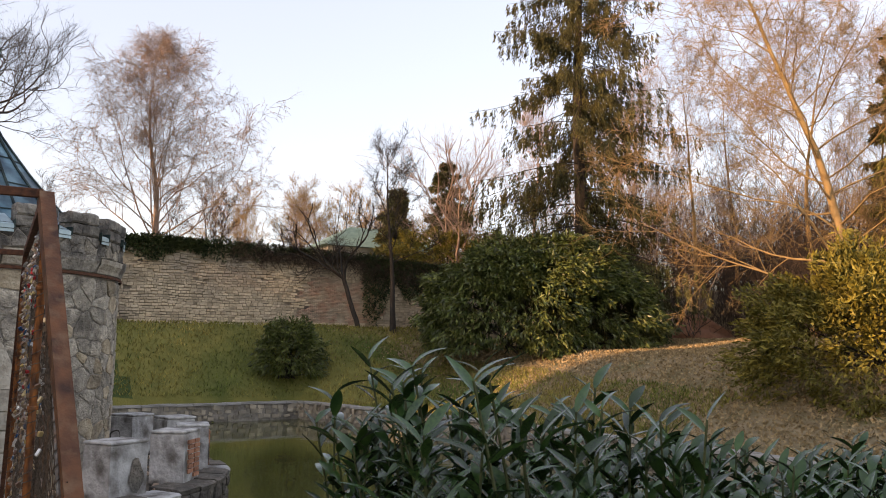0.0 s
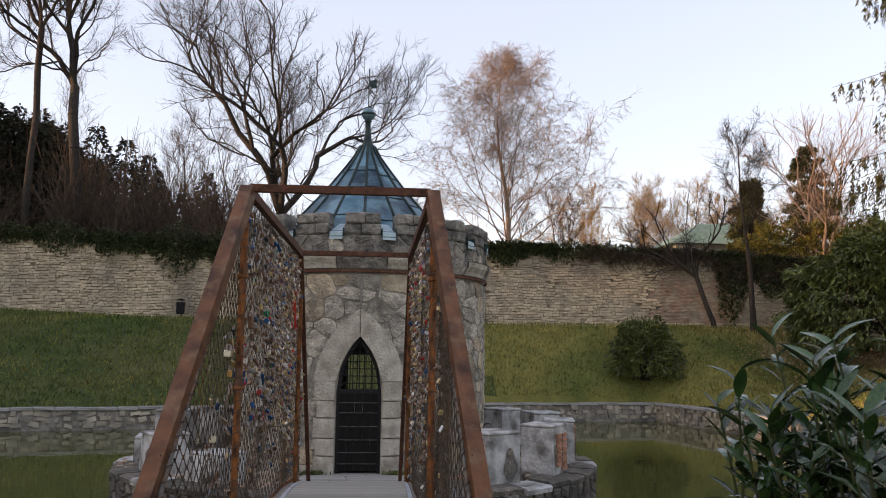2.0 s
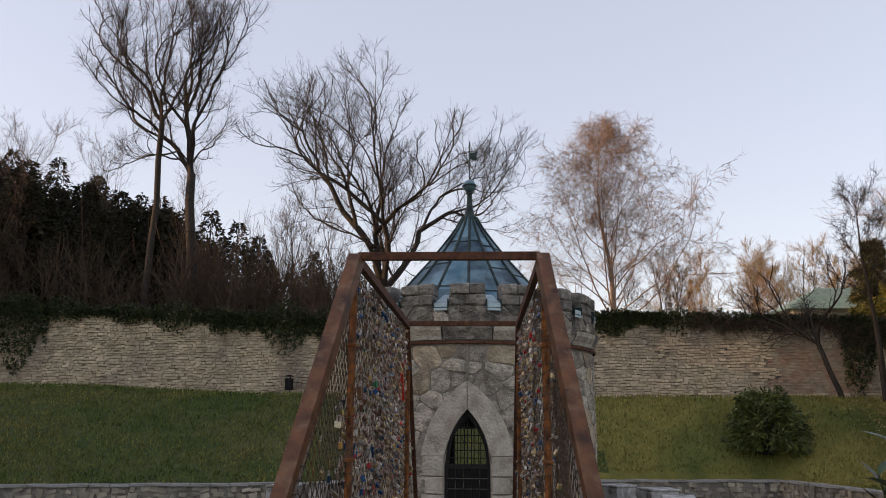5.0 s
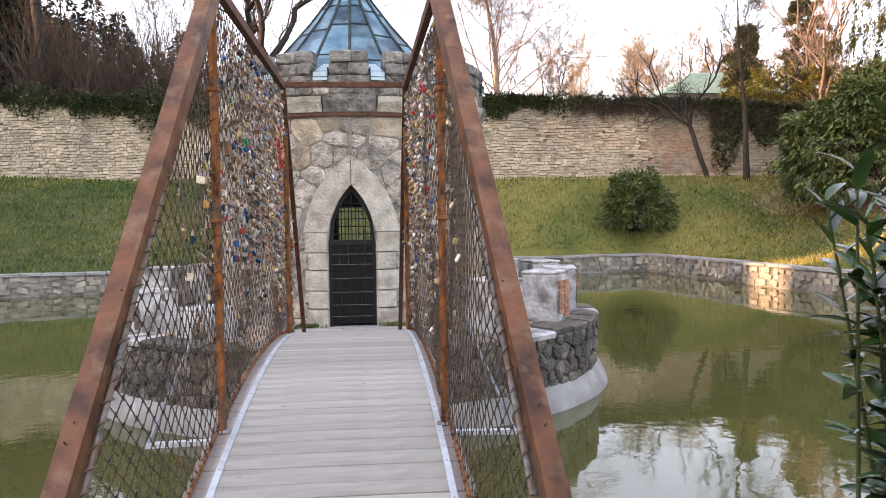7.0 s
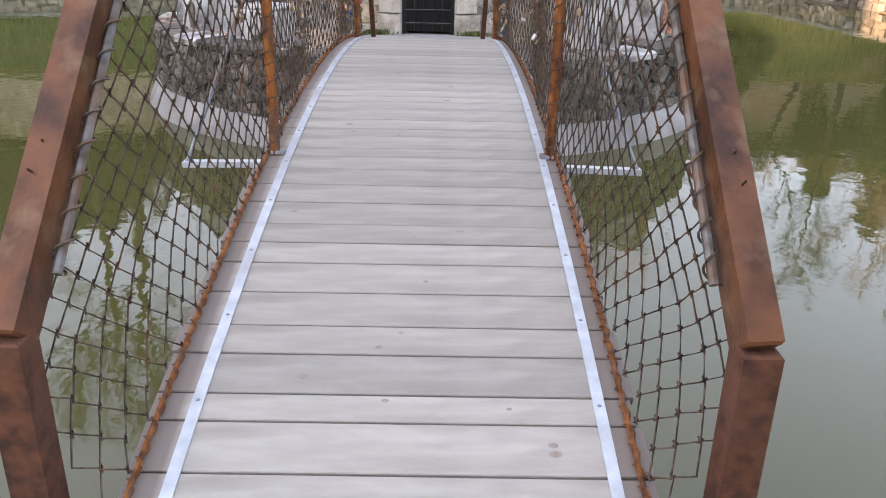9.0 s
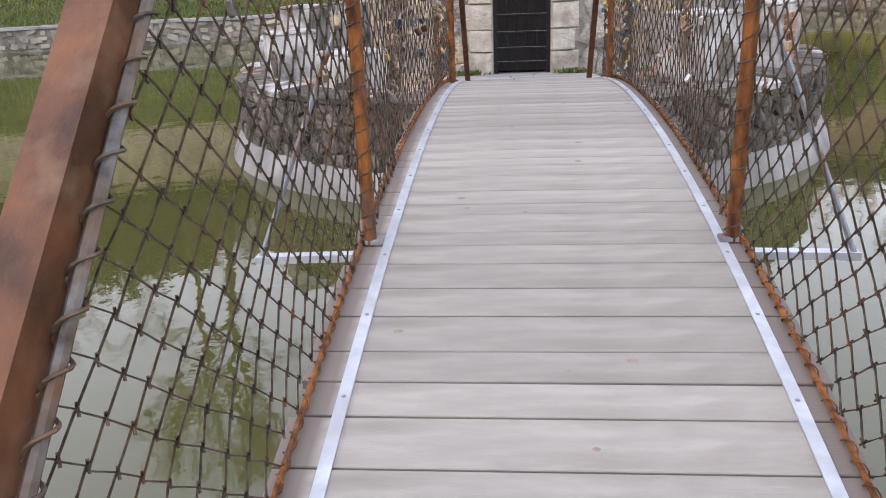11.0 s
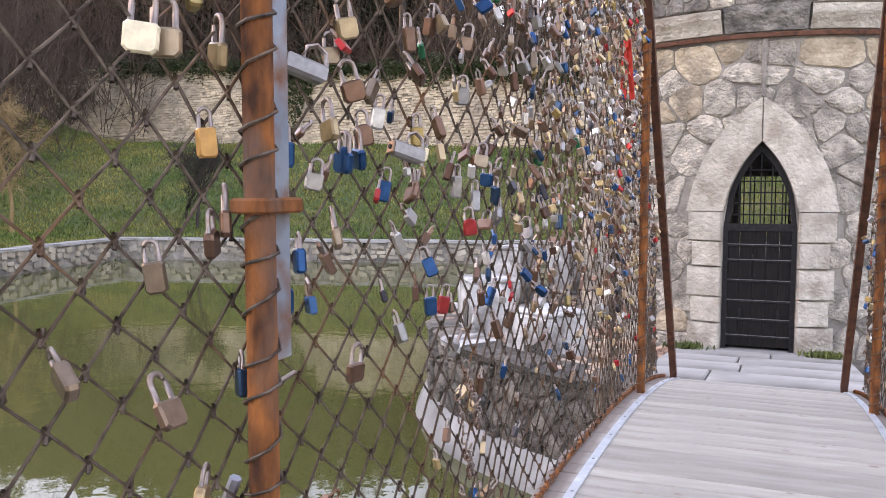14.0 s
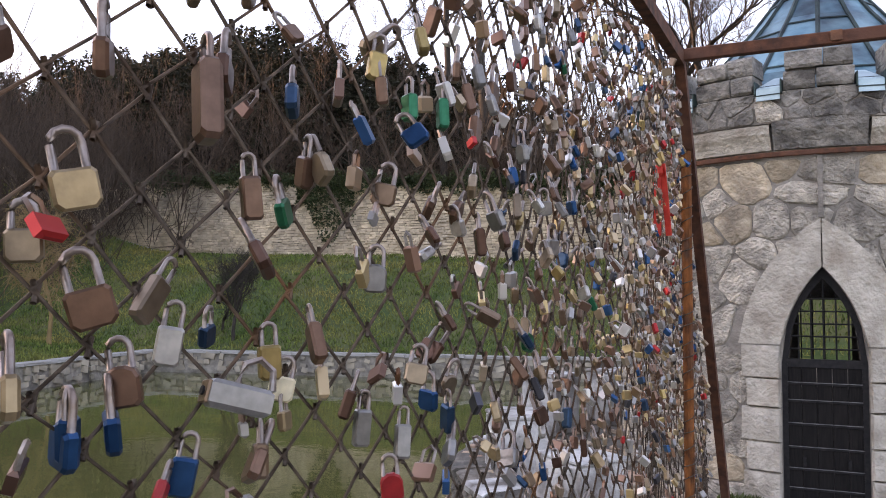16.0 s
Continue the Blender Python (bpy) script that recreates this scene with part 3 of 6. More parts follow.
def mesh_side(side):
    """One side of wire mesh: zigzag wires hooked into each other; returns the knots too."""
    m, knots = Bag(), []
    cols = int(7.9 / (CW / 2))
    for c in range(0, cols, 1):
        y0 = -11.12 + c * CW / 2
        zb, zt = deck_z(y0) + 0.02, chord_z(y0)
        if zt - zb < 0.15:
            continue
        path = []
        n = int((zt - zb) / (CH / 2)) + 1
        first = math.ceil(zb / (CH / 2))
        for i in range(n):
            row = i + first + c
            yy = y0 + (CW / 4 + 0.004) * (1 if row % 2 else -1) + random.uniform(-0.004, 0.004)
            zz = (first + i) * CH / 2 + random.uniform(-0.004, 0.004)
            xx = mesh_x(side, yy, zz) + side * (0.004 if row % 2 else -0.004)
            path.append((xx, yy, zz))
            if row % 2:
                knots.append((yy, zz))
        m.tube(path, 0.0034, 5, False)
    return m, knots


KNOTS = {}
for side in (-1, 1):
    m, KNOTS[side] = mesh_side(side)
    wires = part("wire_mesh", m, WIRE, bridge, "dark rusty chain-link wire mesh", True)
    hooks = np.array([(mesh_x(side, yy, zz), yy, zz) for yy, zz in KNOTS[side]])
    ra_, rb_ = hooks + [0.004, -0.007, 0.011], hooks + [-0.004, 0.006, -0.01]
    rc_, rd_ = hooks + [-0.004, 0.007, 0.01], hooks + [0.004, -0.006, -0.012]
    nk = len(hooks) * 2
    tagged(part("wire_hooking", sticks("wire_hooking", np.concatenate([ra_, rc_]), np.concatenate([rb_, rd_]), [0.0036] * nk, [0.0036] * nk, WIRE, 5), WIRE, wires), kind="stuff")


# ---- padlocks ----
def lock_body(w, h, d, round_top):
    m = Bag()
    b = 0.16 * d + 0.001
    n = 5 if round_top else 1
    prof = [(-w / 2, -h / 2 + 0.15 * w), (-w / 2 + 0.15 * w, -h / 2), (w / 2 - 0.15 * w, -h / 2), (w / 2, -h / 2 + 0.15 * w)]
    if round_top:
        prof += [(w / 2 * math.cos(a), h / 2 - 0.3 * h + 0.3 * h * math.sin(a)) for a in [math.pi * i / n for i in range(n + 1)]]
    else:
        prof += [(w / 2, h / 2 - 0.1 * w), (w / 2 - 0.1 * w, h / 2), (-w / 2 + 0.1 * w, h / 2), (-w / 2, h / 2 - 0.1 * w)]
    q = len(prof)
    pts = []
    for yy, s in ((-d / 2, 0.86), (-d / 2 + b, 1), (d / 2 - b, 1), (d / 2, 0.86)):
        pts += [(x * s, yy, z * s) for x, z in prof]
    fs = [tuple(range(q)), tuple(reversed(range(3 * q, 4 * q)))]
    fs += [(j * q + (i + 1) % q, j * q + i, (j + 1) * q + i, (j + 1) * q + (i + 1) % q) for j in range(3) for i in range(q)]
    return m.add(pts, fs)


def lock_shackle(w, h, tall):
    m = Bag()
    r, e = 0.075 * w + 0.0012, 0.32 * w
    path = [(-e, 0, h / 2 - 0.004), (-e, 0, h / 2 + tall - e)]
    path += [(-e * math.cos(a), 0, h / 2 + tall - e + e * math.sin(a)) for a in [math.pi * i / 6 for i in range(1, 6)]]
    path += [(e, 0, h / 2 + tall - e), (e, 0, h / 2 - 0.004)]
    return m.tube(path, r, 6)


SHAPES = [(0.046, 0.04, 0.016, False, 0.034), (0.04, 0.036, 0.014, False, 0.028), (0.034, 0.05, 0.02, False, 0.03), (0.042, 0.05, 0.018, True, 0.03), (0.055, 0.046, 0.018, False, 0.042), (0.03, 0.03, 0.013, False, 0.024), (0.03, 0.062, 0.02, False, 0.03), (0.05, 0.11, 0.03, False, 0.035)]
LOCKMIX = [0, 1, 2, 3, 4, 5, 6, 7, 8, 9, 10, 11, 12, 13, 14, 15, 16, 17, 18, 19, 2, 2, 3, 6, 9, 9, 12, 14, 15, 17, 19, 19, 8, 7, 9, 17, 6, 3, 8, 8, 14, 1, 2, 9, 17, 6, 0, 7, 15, 5, 10, 19, 1]
SHAPES = [(0.9 * w, 0.95 * h, 0.95 * d, q, t) for w, h, d, q, t in SHAPES]
PAINTS = ["brass", "grey steel", "brown rusted", "tarnished brass", "bright brass", "grey", "dark rusted", "dull brass", "blue", "brown", "silver", "red", "black", "yellow brass", "dark teal", "bronze", "green", "rust brown", "white", "copper brown", "pale brass", "orange brass"]
BODIES = [[None] * len(LOCKMATS) for _ in SHAPES]
RIBBON = mat("red_ribbon", (0.5, 0.03, 0.02), (0.6, 0.06, 0.04), 20, 0.7, bump=0.2)
SHACKLES = [lock_shackle(s[0], s[1], s[4]).mesh("shackle", True) for s in SHAPES]


def lock_pose(side, y, z, shape, r, facing=None):
    w, h, d, rt, tall = SHAPES[shape]
    if facing is not None:
        return pose(mesh_x(side, y, z) - side * 0.014, y, z, 0, r.uniform(-14, 14), facing) @ Matrix.Translation((0, 0, -(h / 2 + tall) + 0.006))
    turn = side * r.gauss(60, 22) if r.random() < 0.9 else r.uniform(-90, 90)
    m = pose(mesh_x(side, y, z) - side * 0.012, y, z - 0.004, r.gauss(0, 20), r.gauss(0, 24), turn)
    return m @ Matrix.Translation((0, 0, -(h / 2 + tall) + 0.006))


def padlock(side, y, z, r, shape=None, paint=None, facing=None):
    shape = r.randrange(7) if shape is None else shape
    paint = r.choice(LOCKMIX) if paint is None else paint
    if BODIES[shape][paint] is None:
        BODIES[shape][paint] = lock_body(*SHAPES[shape][:4]).mesh("padlock")
        BODIES[shape][paint].materials.append(LOCKMATS[paint])
    ob = new("padlock", BODIES[shape][paint])
    ob.matrix_basis = lock_pose(side, y, z, shape, r, facing)
    tagged(ob, f"{PAINTS[paint]} padlock hanging on the wire mesh", "padlock", "padlocks on the bridge")
    part("shackle", SHACKLES[shape], SHACKLE, ob, "steel shackle")


def density(y, z):
    """How crowded the mesh is with padlocks."""
    lo = deck_z(y)
    a = np.interp(y, [-11, -9.6, -9.0, -8.4, -7.2, -5.5, -4.5, -3.4], [0.006, 0.015, 0.08, 0.28, 0.62, 1.1, 1.4, 0.9])
    b = np.interp(z - lo, [0.15, 0.5, 0.9, 1.2, 2.6], [0.015, 0.12, 0.45, 0.95, 1.0])
    return float(a * b)


rl = random.Random(11)
near_locks, far_locks = [], []
for side in (-1, 1):
    for yy, zz in KNOTS[side]:
        want = density(yy, zz) * (1.7 if side < 0 else 1.5)
        while want > 0:
            if rl.random() < want:
                spot = (side, yy + rl.uniform(-0.03, 0.03), zz - rl.uniform(0.0, 0.04))
                if spot[2] < chord_z(spot[1]) - 0.05 and spot[2] - 0.1 > deck_z(spot[1]):
                    (near_locks if side < 0 and spot[1] < -6.6 else far_locks).append(spot)
            want -= 1
rl.shuffle(near_locks)
# (along the bridge, height of the body's middle, shape, paint, turn) of the locks that stand out
FEATURED = [
    (-9.54, 1.60, 4, 20, 42), (-9.43, 1.80, 2, 14, -62), (-9.15, 1.80, 2, 15, 30), (-8.97, 1.87, 4, 9, -48), (-8.94, 1.60, 2, 14, -40),
    (-9.15, 2.14, 4, 20, 35), (-9.11, 2.14, 4, 7, 30), (-9.05, 2.22, 2, 13, -35), (-8.98, 2.14, 4, 0, -30), (-8.98, 2.29, 2, 12, -45),
    (-9.02, 2.00, 2, 21, 60), (-9.01, 1.84, 3, 2, -70), (-8.78, 1.99, 2, 8, -40), (-8.79, 1.72, 2, 8, -50), (-8.75, 1.79, 2, 8, -42),
    (-8.58, 1.99, 2, 8, -55), (-8.68, 1.94, 1, 18, 40), (-8.03, 2.17, 3, 5, 30), (-7.94, 2.47, 2, 16, -30), (-7.82, 2.48, 6, 16, -48),
    (-7.97, 1.82, 3, 11, 36), (-8.20, 1.63, 2, 8, 50), (-8.10, 1.62, 2, 11, 48), (-8.41, 2.38, 7, 2, -32), (-8.60, 2.25, 4, 0, 62),
    (-8.44, 2.08, 2, 10, 48), (-8.24, 2.01, 1, 20, 40), (-8.58, 1.98, 4, 8, -20), (-8.41, 1.92, 2, 8, 36), (-8.52, 2.04, 3, 9, 30),
    (-8.65, 2.04, 4, 0, -28), (-8.28, 2.05, 2, 13, 55), (-8.03, 2.52, 2, 13, 52), (-8.00, 2.31, 0, 3, 20),
    (-8.21, 2.32, 2, 9, -30), (-8.29, 1.92, 2, 3, -44), (-8.05, 1.93, 6, 1, 55), (-8.64, 2.19, 1, 7, 40), (-8.56, 2.40, 4, 9, -50), (-8.33, 2.27, 6, 2, 60),
]
for yy, zz, shape, paint, facing in FEATURED:
    padlock(-1, yy, zz + SHAPES[shape][1] / 2 + SHAPES[shape][4] - 0.006, rl, shape, paint, facing)


def device_lock(y, z):
    """A flat silver box lock hung by one corner."""
    ob = empty("box_padlock", "flat silver box padlock with a bent steel shackle on the mesh", "padlock", "", (mesh_x(-1, y, z) + 0.03, y, z))
    ob.rotation_euler = (radians(-8), radians(16), radians(58))
    part("lock_body", Bag().box((0, 0, 0), (0.085, 0.03, 0.036), None, 0.006), LOCKMATS[5], ob)
    part("end_plate", Bag().box((-0.044, 0, 0), (0.005, 0.026, 0.03), None, 0.002), LOCKMATS[3], ob, "brass end plate")
    part("keyhole", Bag().lathe([(0.0, 0.0), (0.006, 0.0), (0.006, 0.003), (0.0, 0.003)], (0, 0), 10), BLACKIRON, ob).matrix_local = pose(-0.0465, 0, 0, 0, -90, 0)
    part("shackle", Bag().tube([(-0.005, 0, 0.018), (0.0, 0.004, 0.045), (0.02, 0.006, 0.056), (0.04, 0.004, 0.045), (0.044, 0, 0.018)], 0.005, 6), SHACKLE, ob, "bent steel shackle")


device_lock(-8.35, 2.01)
device_lock(-8.75, 2.15)


def hanging_chain(y, z, drop, n):
    """Steel links hooked into each other, hanging off the mesh in a loop."""
    ob = empty("chain", "bright steel chain hanging on the wire mesh", "chain", "", (mesh_x(-1, y, z), y, z))
    for i in range(n):
        f = i / (n - 1)
        at = Vector((0.02, 0.05 * math.sin(3.1 * f) + 0.1 * f, -drop * math.sin(2.4 * f)))
        ring = [(0.008 * math.cos(a), 0, 0.017 * math.sin(a)) for a in [6.28319 * k / 10 for k in range(11)]]
        part("link", Bag().tube(ring, 0.0028, 5, False), SHACKLE, ob).matrix_local = Matrix.Translation(at) @ Euler((0.5 * f, 0.2, 0.4 + 1.57 * (i % 2))).to_matrix().to_4x4()


hanging_chain(-7.96, 1.43, 0.2, 16)
hanging_chain(-8.02, 1.36, 0.26, 18)
for s in near_locks[:280]:
    padlock(*s, rl)
bodies, loops = Bag(), Bag()
for s in near_locks[280:] + far_locks:
    shape = rl.randrange(7)
    m = lock_pose(*s, shape, rl)
    w, h, d, rt, tall = (0.82 * v for v in SHAPES[shape])
    v = Bag().box((0, 0, 0), (w, d, h), None, 0.004)
    bodies.add([m @ Vector(p) for p in v.v], v.f)
    v = Bag().tube([(-0.3 * w, 0, h / 2 - 0.003), (-0.3 * w, 0, h / 2 + 0.7 * tall), (0, 0, h / 2 + tall), (0.3 * w, 0, h / 2 + 0.7 * tall), (0.3 * w, 0, h / 2 - 0.003)], 0.0036, 4)
    loops.add([m @ Vector(p) for p in v.v], v.f)
rib = Bag()
for dx in (-0.012, 0.012):
    rib.bar((DX - 0.7 + dx, -5.4, 2.75), (DX - 0.69 + 2 * dx, -5.38 + dx, 2.42), 0.035, 0.004, 0.001)
rib.box((DX - 0.7, -5.4, 2.72), (0.03, 0.06, 0.05), None, 0.01)
tagged(part("ribbon", rib, RIBBON), "red ribbon tied to the wire mesh", "ribbon")
crowd = tagged(part("padlock_crowd", bodies, LOCKPAL), "hundreds of brass, steel and coloured padlocks on the mesh", "padlocks", kind="stuff")
part("shackles", loops, SHACKLE, crowd)

# ---- the tower ----
TC, TR = (0.0, 2.6), 2.56
AW, SPRING, APEX = 0.41, 1.45, 2.45
AR = ((APEX - SPRING) ** 2 + AW**2) / (2 * AW)


def arch(x, a=AW, rise=None):
    r = AR if rise is None else (rise**2 + a**2) / (2 * a)
    q = r * r - (abs(x) + r - a) ** 2
    return SPRING + math.sqrt(max(q, 0))


def on_tower(s, z, off=0.0, r=TR):
    t = s / TR
    return (TC[0] + (r + off) * math.sin(t), TC[1] - (r + off) * math.cos(t), z)


tower = empty("tower", "small round stone tower with battlements and a pointed door", "tower", at=(0, 0, 0))
# wall of upright strips with the door and a rear window left open
edges = sorted({round(v, 4) for v in [AW * i / 8 for i in range(-8, 9)] + [math.pi * TR + 0.45 * i / 4 for i in range(-4, 5)] + [AW + (math.pi * TR - 0.45 - AW) * i / 20 for i in range(1, 20)] + [math.pi * TR + 0.45 + (math.pi * TR - 0.45 - AW) * i / 20 for i in range(1, 20)]})
full = 2 * math.pi * TR
m = Bag()
TH = 0.42


def strip_piece(a, b, za, zb_, zt):
    pts = [on_tower(a, za), on_tower(b, zb_), on_tower(b, zt), on_tower(a, zt), on_tower(a, za, -TH), on_tower(b, zb_, -TH), on_tower(b, zt, -TH), on_tower(a, zt, -TH)]
    m.add(pts, [(0, 1, 2, 3), (5, 4, 7, 6), (4, 5, 1, 0), (3, 2, 6, 7), (4, 0, 3, 7), (1, 5, 6, 2)])


for a, b in zip(edges, edges[1:] + [full - AW]):
    if b - a < 1e-4:
        continue
    mid = (a + b) / 2
    if abs(mid) < AW:
        strip_piece(a, b, arch(a), arch(b), 4.32)
    elif abs(mid - math.pi * TR) < 0.45:
        strip_piece(a, b, -0.3, -0.3, 0.75)
        strip_piece(a, b, 2.1, 2.1, 4.32)
    else:
        strip_piece(a, b, -0.3, -0.3, 4.32)
tw = bmesh.new()
tw.from_mesh(m.mesh("wall"))
bmesh.ops.remove_doubles(tw, verts=tw.verts, dist=0.001)
wall_mesh = bpy.data.meshes.new("wall")
tw.to_mesh(wall_mesh)
part("wall", wall_mesh, MORTAR, tower)


def clip(poly, nxn, nyn, c):
    """The part of a flat polygon where n.p <= c."""
    out = []
    for (ax, ay), (bx, by) in zip(poly, poly[1:] + poly[:1]):
        da, db = ax * nxn + ay * nyn - c, bx * nxn + by * nyn - c
        if da <= 0:
            out.append((ax, ay))
        if da * db < 0:
            t = da / (da - db)
            out.append((ax + t * (bx - ax), ay + t * (by - ay)))
    return out


def cells(points, x0, x1, z0, z1):
    """The field of nearest places round each point."""
    made = []
    for i, (px, pz) in enumerate(points):
        poly = [(x0, z0), (x1, z0), (x1, z1), (x0, z1)]
        for j, (qx, qz) in enumerate(points):
            if i != j and abs(px - qx) < 1.6 and abs(pz - qz) < 1.6:
                poly = clip(poly, qx - px, qz - pz, (qx * qx + qz * qz - px * px - pz * pz) / 2)
                if len(poly) < 3:
                    break
        if len(poly) >= 3:
            made.append(poly)
    return made


def stone(poly, to_world, gap=0.011, proud=0.03, name="stone", material=STONE, parent=None, edge=0.03):
    """A rough stone on a polygon: recessed joints, a rounded rim and a proud face."""
    n = len(poly)
    mx, mz = sum(p[0] for p in poly) / n, sum(p[1] for p in poly) / n
    rad = min(math.hypot(p[0] - mx, p[1] - mz) for p in poly)
    if rad < 0.03:
        return None
    rings = []
    for inset, off in ((gap, -0.005), (gap + 0.006, proud * 0.7), (gap + edge, proud)):
        f = max(0.2, 1 - inset / rad)
        rings.append([to_world(mx + (p[0] - mx) * f, mz + (p[1] - mz) * f, off + (random.uniform(-0.01, 0.01) if off > 0 else 0)) for p in poly])
    pts = [p for r in rings for p in r]
    fs = [(j * n + i, j * n + (i + 1) % n, (j + 1) * n + (i + 1) % n, (j + 1) * n + i) for j in range(2) for i in range(n)]
    pts.append(to_world(mx, mz, proud + random.uniform(-0.004, 0.012)))
    fs += [(2 * n + i, 2 * n + (i + 1) % n, 3 * n) for i in range(n)]
    return part(name, Bag().add(pts, fs), material, parent)


rt = random.Random(5)
OA, ORISE = 0.83, 1.5


def outer_arch(s):
    return arch(s, OA, ORISE) if abs(s) < OA else SPRING


seeds = []
row, z0 = 0, -0.24
while z0 < 3.56:
    s0 = -4.4 + (0.2 if row % 2 else 0.0)
    while s0 < 4.4:
        if rt.random() > 0.1:
            seeds.append(((s0 + rt.uniform(-0.13, 0.13)) * 0.78, z0 + rt.uniform(-0.09, 0.09)))
            if rt.random() < 0.14:
                seeds.append((seeds[-1][0] + 0.14, seeds[-1][1] + rt.uniform(-0.1, 0.1)))
        s0 += 0.42
    z0 += 0.285
    row += 1
for poly in cells(seeds, -4.4 * 0.78, 4.4 * 0.78, -0.3, 3.6):
    poly = [(px_ / 0.78, pz_) for px_, pz_ in poly]
    mx_, mz_ = sum(p[0] for p in poly) / len(poly), sum(p[1] for p in poly) / len(poly)
    if abs(mx_) < OA - 0.1 and mz_ < outer_arch(mx_) - 0.12:
        continue
    # knock the corners off and roughen the outline
    ring = []
    for (ax, az), (bx, bz) in zip(poly, poly[1:] + poly[:1]):
        ring += [(ax + (bx - ax) * 0.16, az + (bz - az) * 0.16), ((ax + bx) / 2 + rt.uniform(-0.012, 0.012), (az + bz) / 2 + rt.uniform(-0.012, 0.012)), (ax + (bx - ax) * 0.84, az + (bz - az) * 0.84)]
    stone(ring, on_tower, rt.uniform(0.003, 0.009), rt.uniform(0.013, 0.032), material=STONE if rt.random() < 0.78 else TANSTONE, parent=tower)
# door surround: jamb blocks and the stones of the pointed arch
for side in (-1, 1):
    z = -0.02
    for i, h in enumerate((0.33, 0.31, 0.36, 0.3, 0.36)):
        w = OA - 0.02 - (0.05 if i % 2 else 0.0) + rt.uniform(-0.02, 0.02)
        poly = [(side * AW, z), (side * w, z), (side * w, z + h), (side * AW, z + h)]
        if side < 0:
            poly.reverse()
        stone(poly, on_tower, 0.006, 0.065, "jamb_block", ARCH, tower, 0.02)
        z += h
    for u0, u1 in ((0.0, 0.5), (0.5, 1.0)):
        inner, outer = [], []
        for i in range(7):
            u = u0 + (u1 - u0) * i / 6
            xi, xo = AW * (1 - u), OA * (1 - u)
            inner.append((side * xi, max(arch(xi), z) if u == 0 else max(arch(xi), z)))
            outer.append((side * xo, max(arch(xo, OA, ORISE), z)))
        if u1 == 1.0:
            inner[-1] = (side * 0.006, arch(0.0))
            outer[-1] = (side * 0.006, arch(0.0, OA, ORISE))
        poly = inner + outer[::-1]
        if side > 0:
            poly = poly[::-1]
        n = len(poly)
        bag = Bag()
        bag.add([on_tower(p[0], p[1], -0.01) for p in poly] + [on_tower(p[0], p[1], 0.062) for p in poly], [])
        for i in range(6):
            a, b, c, d = i, i + 1, n - 2 - i, n - 1 - i
            f = (a, b, c, d)
            bag.f.append(tuple(v + n for v in f))
        bag.f += [(i, (i + 1) % n, (i + 1) % n + n, i + n) for i in range(n)]
        part("arch_stone", bag, ARCH, tower)
# raised mortar rib over the keystone joint
rib_ = Bag()
for z_ in (2.96, 3.12, 3.28, 3.44):
    rib_.box(on_tower(0.0, z_ + 0.08, 0.034), (0.05, 0.03, 0.168), None, 0.006)
part("mortar_rib", rib_, MORTAR, tower)
# iron band, cornice, parapet
bnd = Bag().lathe([(TR + 0.06, 3.61), (TR + 0.075, 3.62), (TR + 0.075, 3.66), (TR + 0.06, 3.67)], TC, 64, True)
part("iron_band", bnd, RUST, tower, "rusty iron band")
NC = 18
for edge_side in (-1, 1):
    line = [Vector((DX + edge_side * 0.825, -11.06, 0.86)).lerp(Vector((DX + edge_side * 0.685, -9.02, 3.2)), i / 20) for i in range(21)]
    m = Bag().tube(line, 0.0135, 7)
    coil = []
    for i in range(420):
        c_ = line[0].lerp(line[-1], i / 419)
        a = 0.5 * i
        coil.append((c_[0] + 0.02 * math.cos(a), c_[1] + 0.014 * math.sin(a), c_[2] - 0.015 * math.sin(a)))
    cable_ = part("edge_cable", m, CABLE, bridge, "grey steel edge cable, stained brown")
    part("wrapping", Bag().tube(coil, 0.0042, 5), WIRE, cable_, "dark wire wrapped round the cable")
for i in range(NC):
    t0, t1 = 360 * (i - 0.485) / NC, 360 * (i + 0.485) / NC
    up = 0.0 if i % 2 else 0.03
    pr = [(TR - 0.1, 3.69), (TR + 0.05, 3.69), (TR + 0.07, 3.76), (TR + 0.13, 3.86 + up), (TR + 0.14, 3.95 + up), (TR - 0.1, 3.97)]
    part("cornice_block", Bag().lathe(pr, TC, 4, True, t0, t1), ARCH if i % 2 else DARKSTONE, tower)
part("parapet_core", Bag().lathe([(TR - 0.3, 3.98), (TR + 0.04, 3.985), (TR + 0.04, 4.31), (TR - 0.3, 4.32)], TC, 64, True), MORTAR, tower)
seeds = []
for i in range(58):
    seeds.append((-8.0 + 0.28 * i + rt.uniform(-0.08, 0.08), 4.08 + rt.uniform(-0.04, 0.05)))
    if rt.random() < 0.75:
        seeds.append((-7.86 + 0.28 * i + rt.uniform(-0.08, 0.08), 4.24 + rt.uniform(-0.05, 0.04)))
for poly in cells(seeds, -8.0, 8.0, 3.985, 4.32):
    ring = []
    for (ax, az), (bx, bz) in zip(poly, poly[1:] + poly[:1]):
        ring += [(ax + (bx - ax) * 0.15, az + (bz - az) * 0.15), (ax + (bx - ax) * 0.85, az + (bz - az) * 0.85)]
    stone(ring, lambda a_, z_, o_: on_tower(a_, z_, o_ + 0.04), rt.uniform(0.003, 0.008), rt.uniform(0.012, 0.035), "parapet_stone", DARKSTONE if rt.random() < 0.75 else STONE, tower)
NM = 17
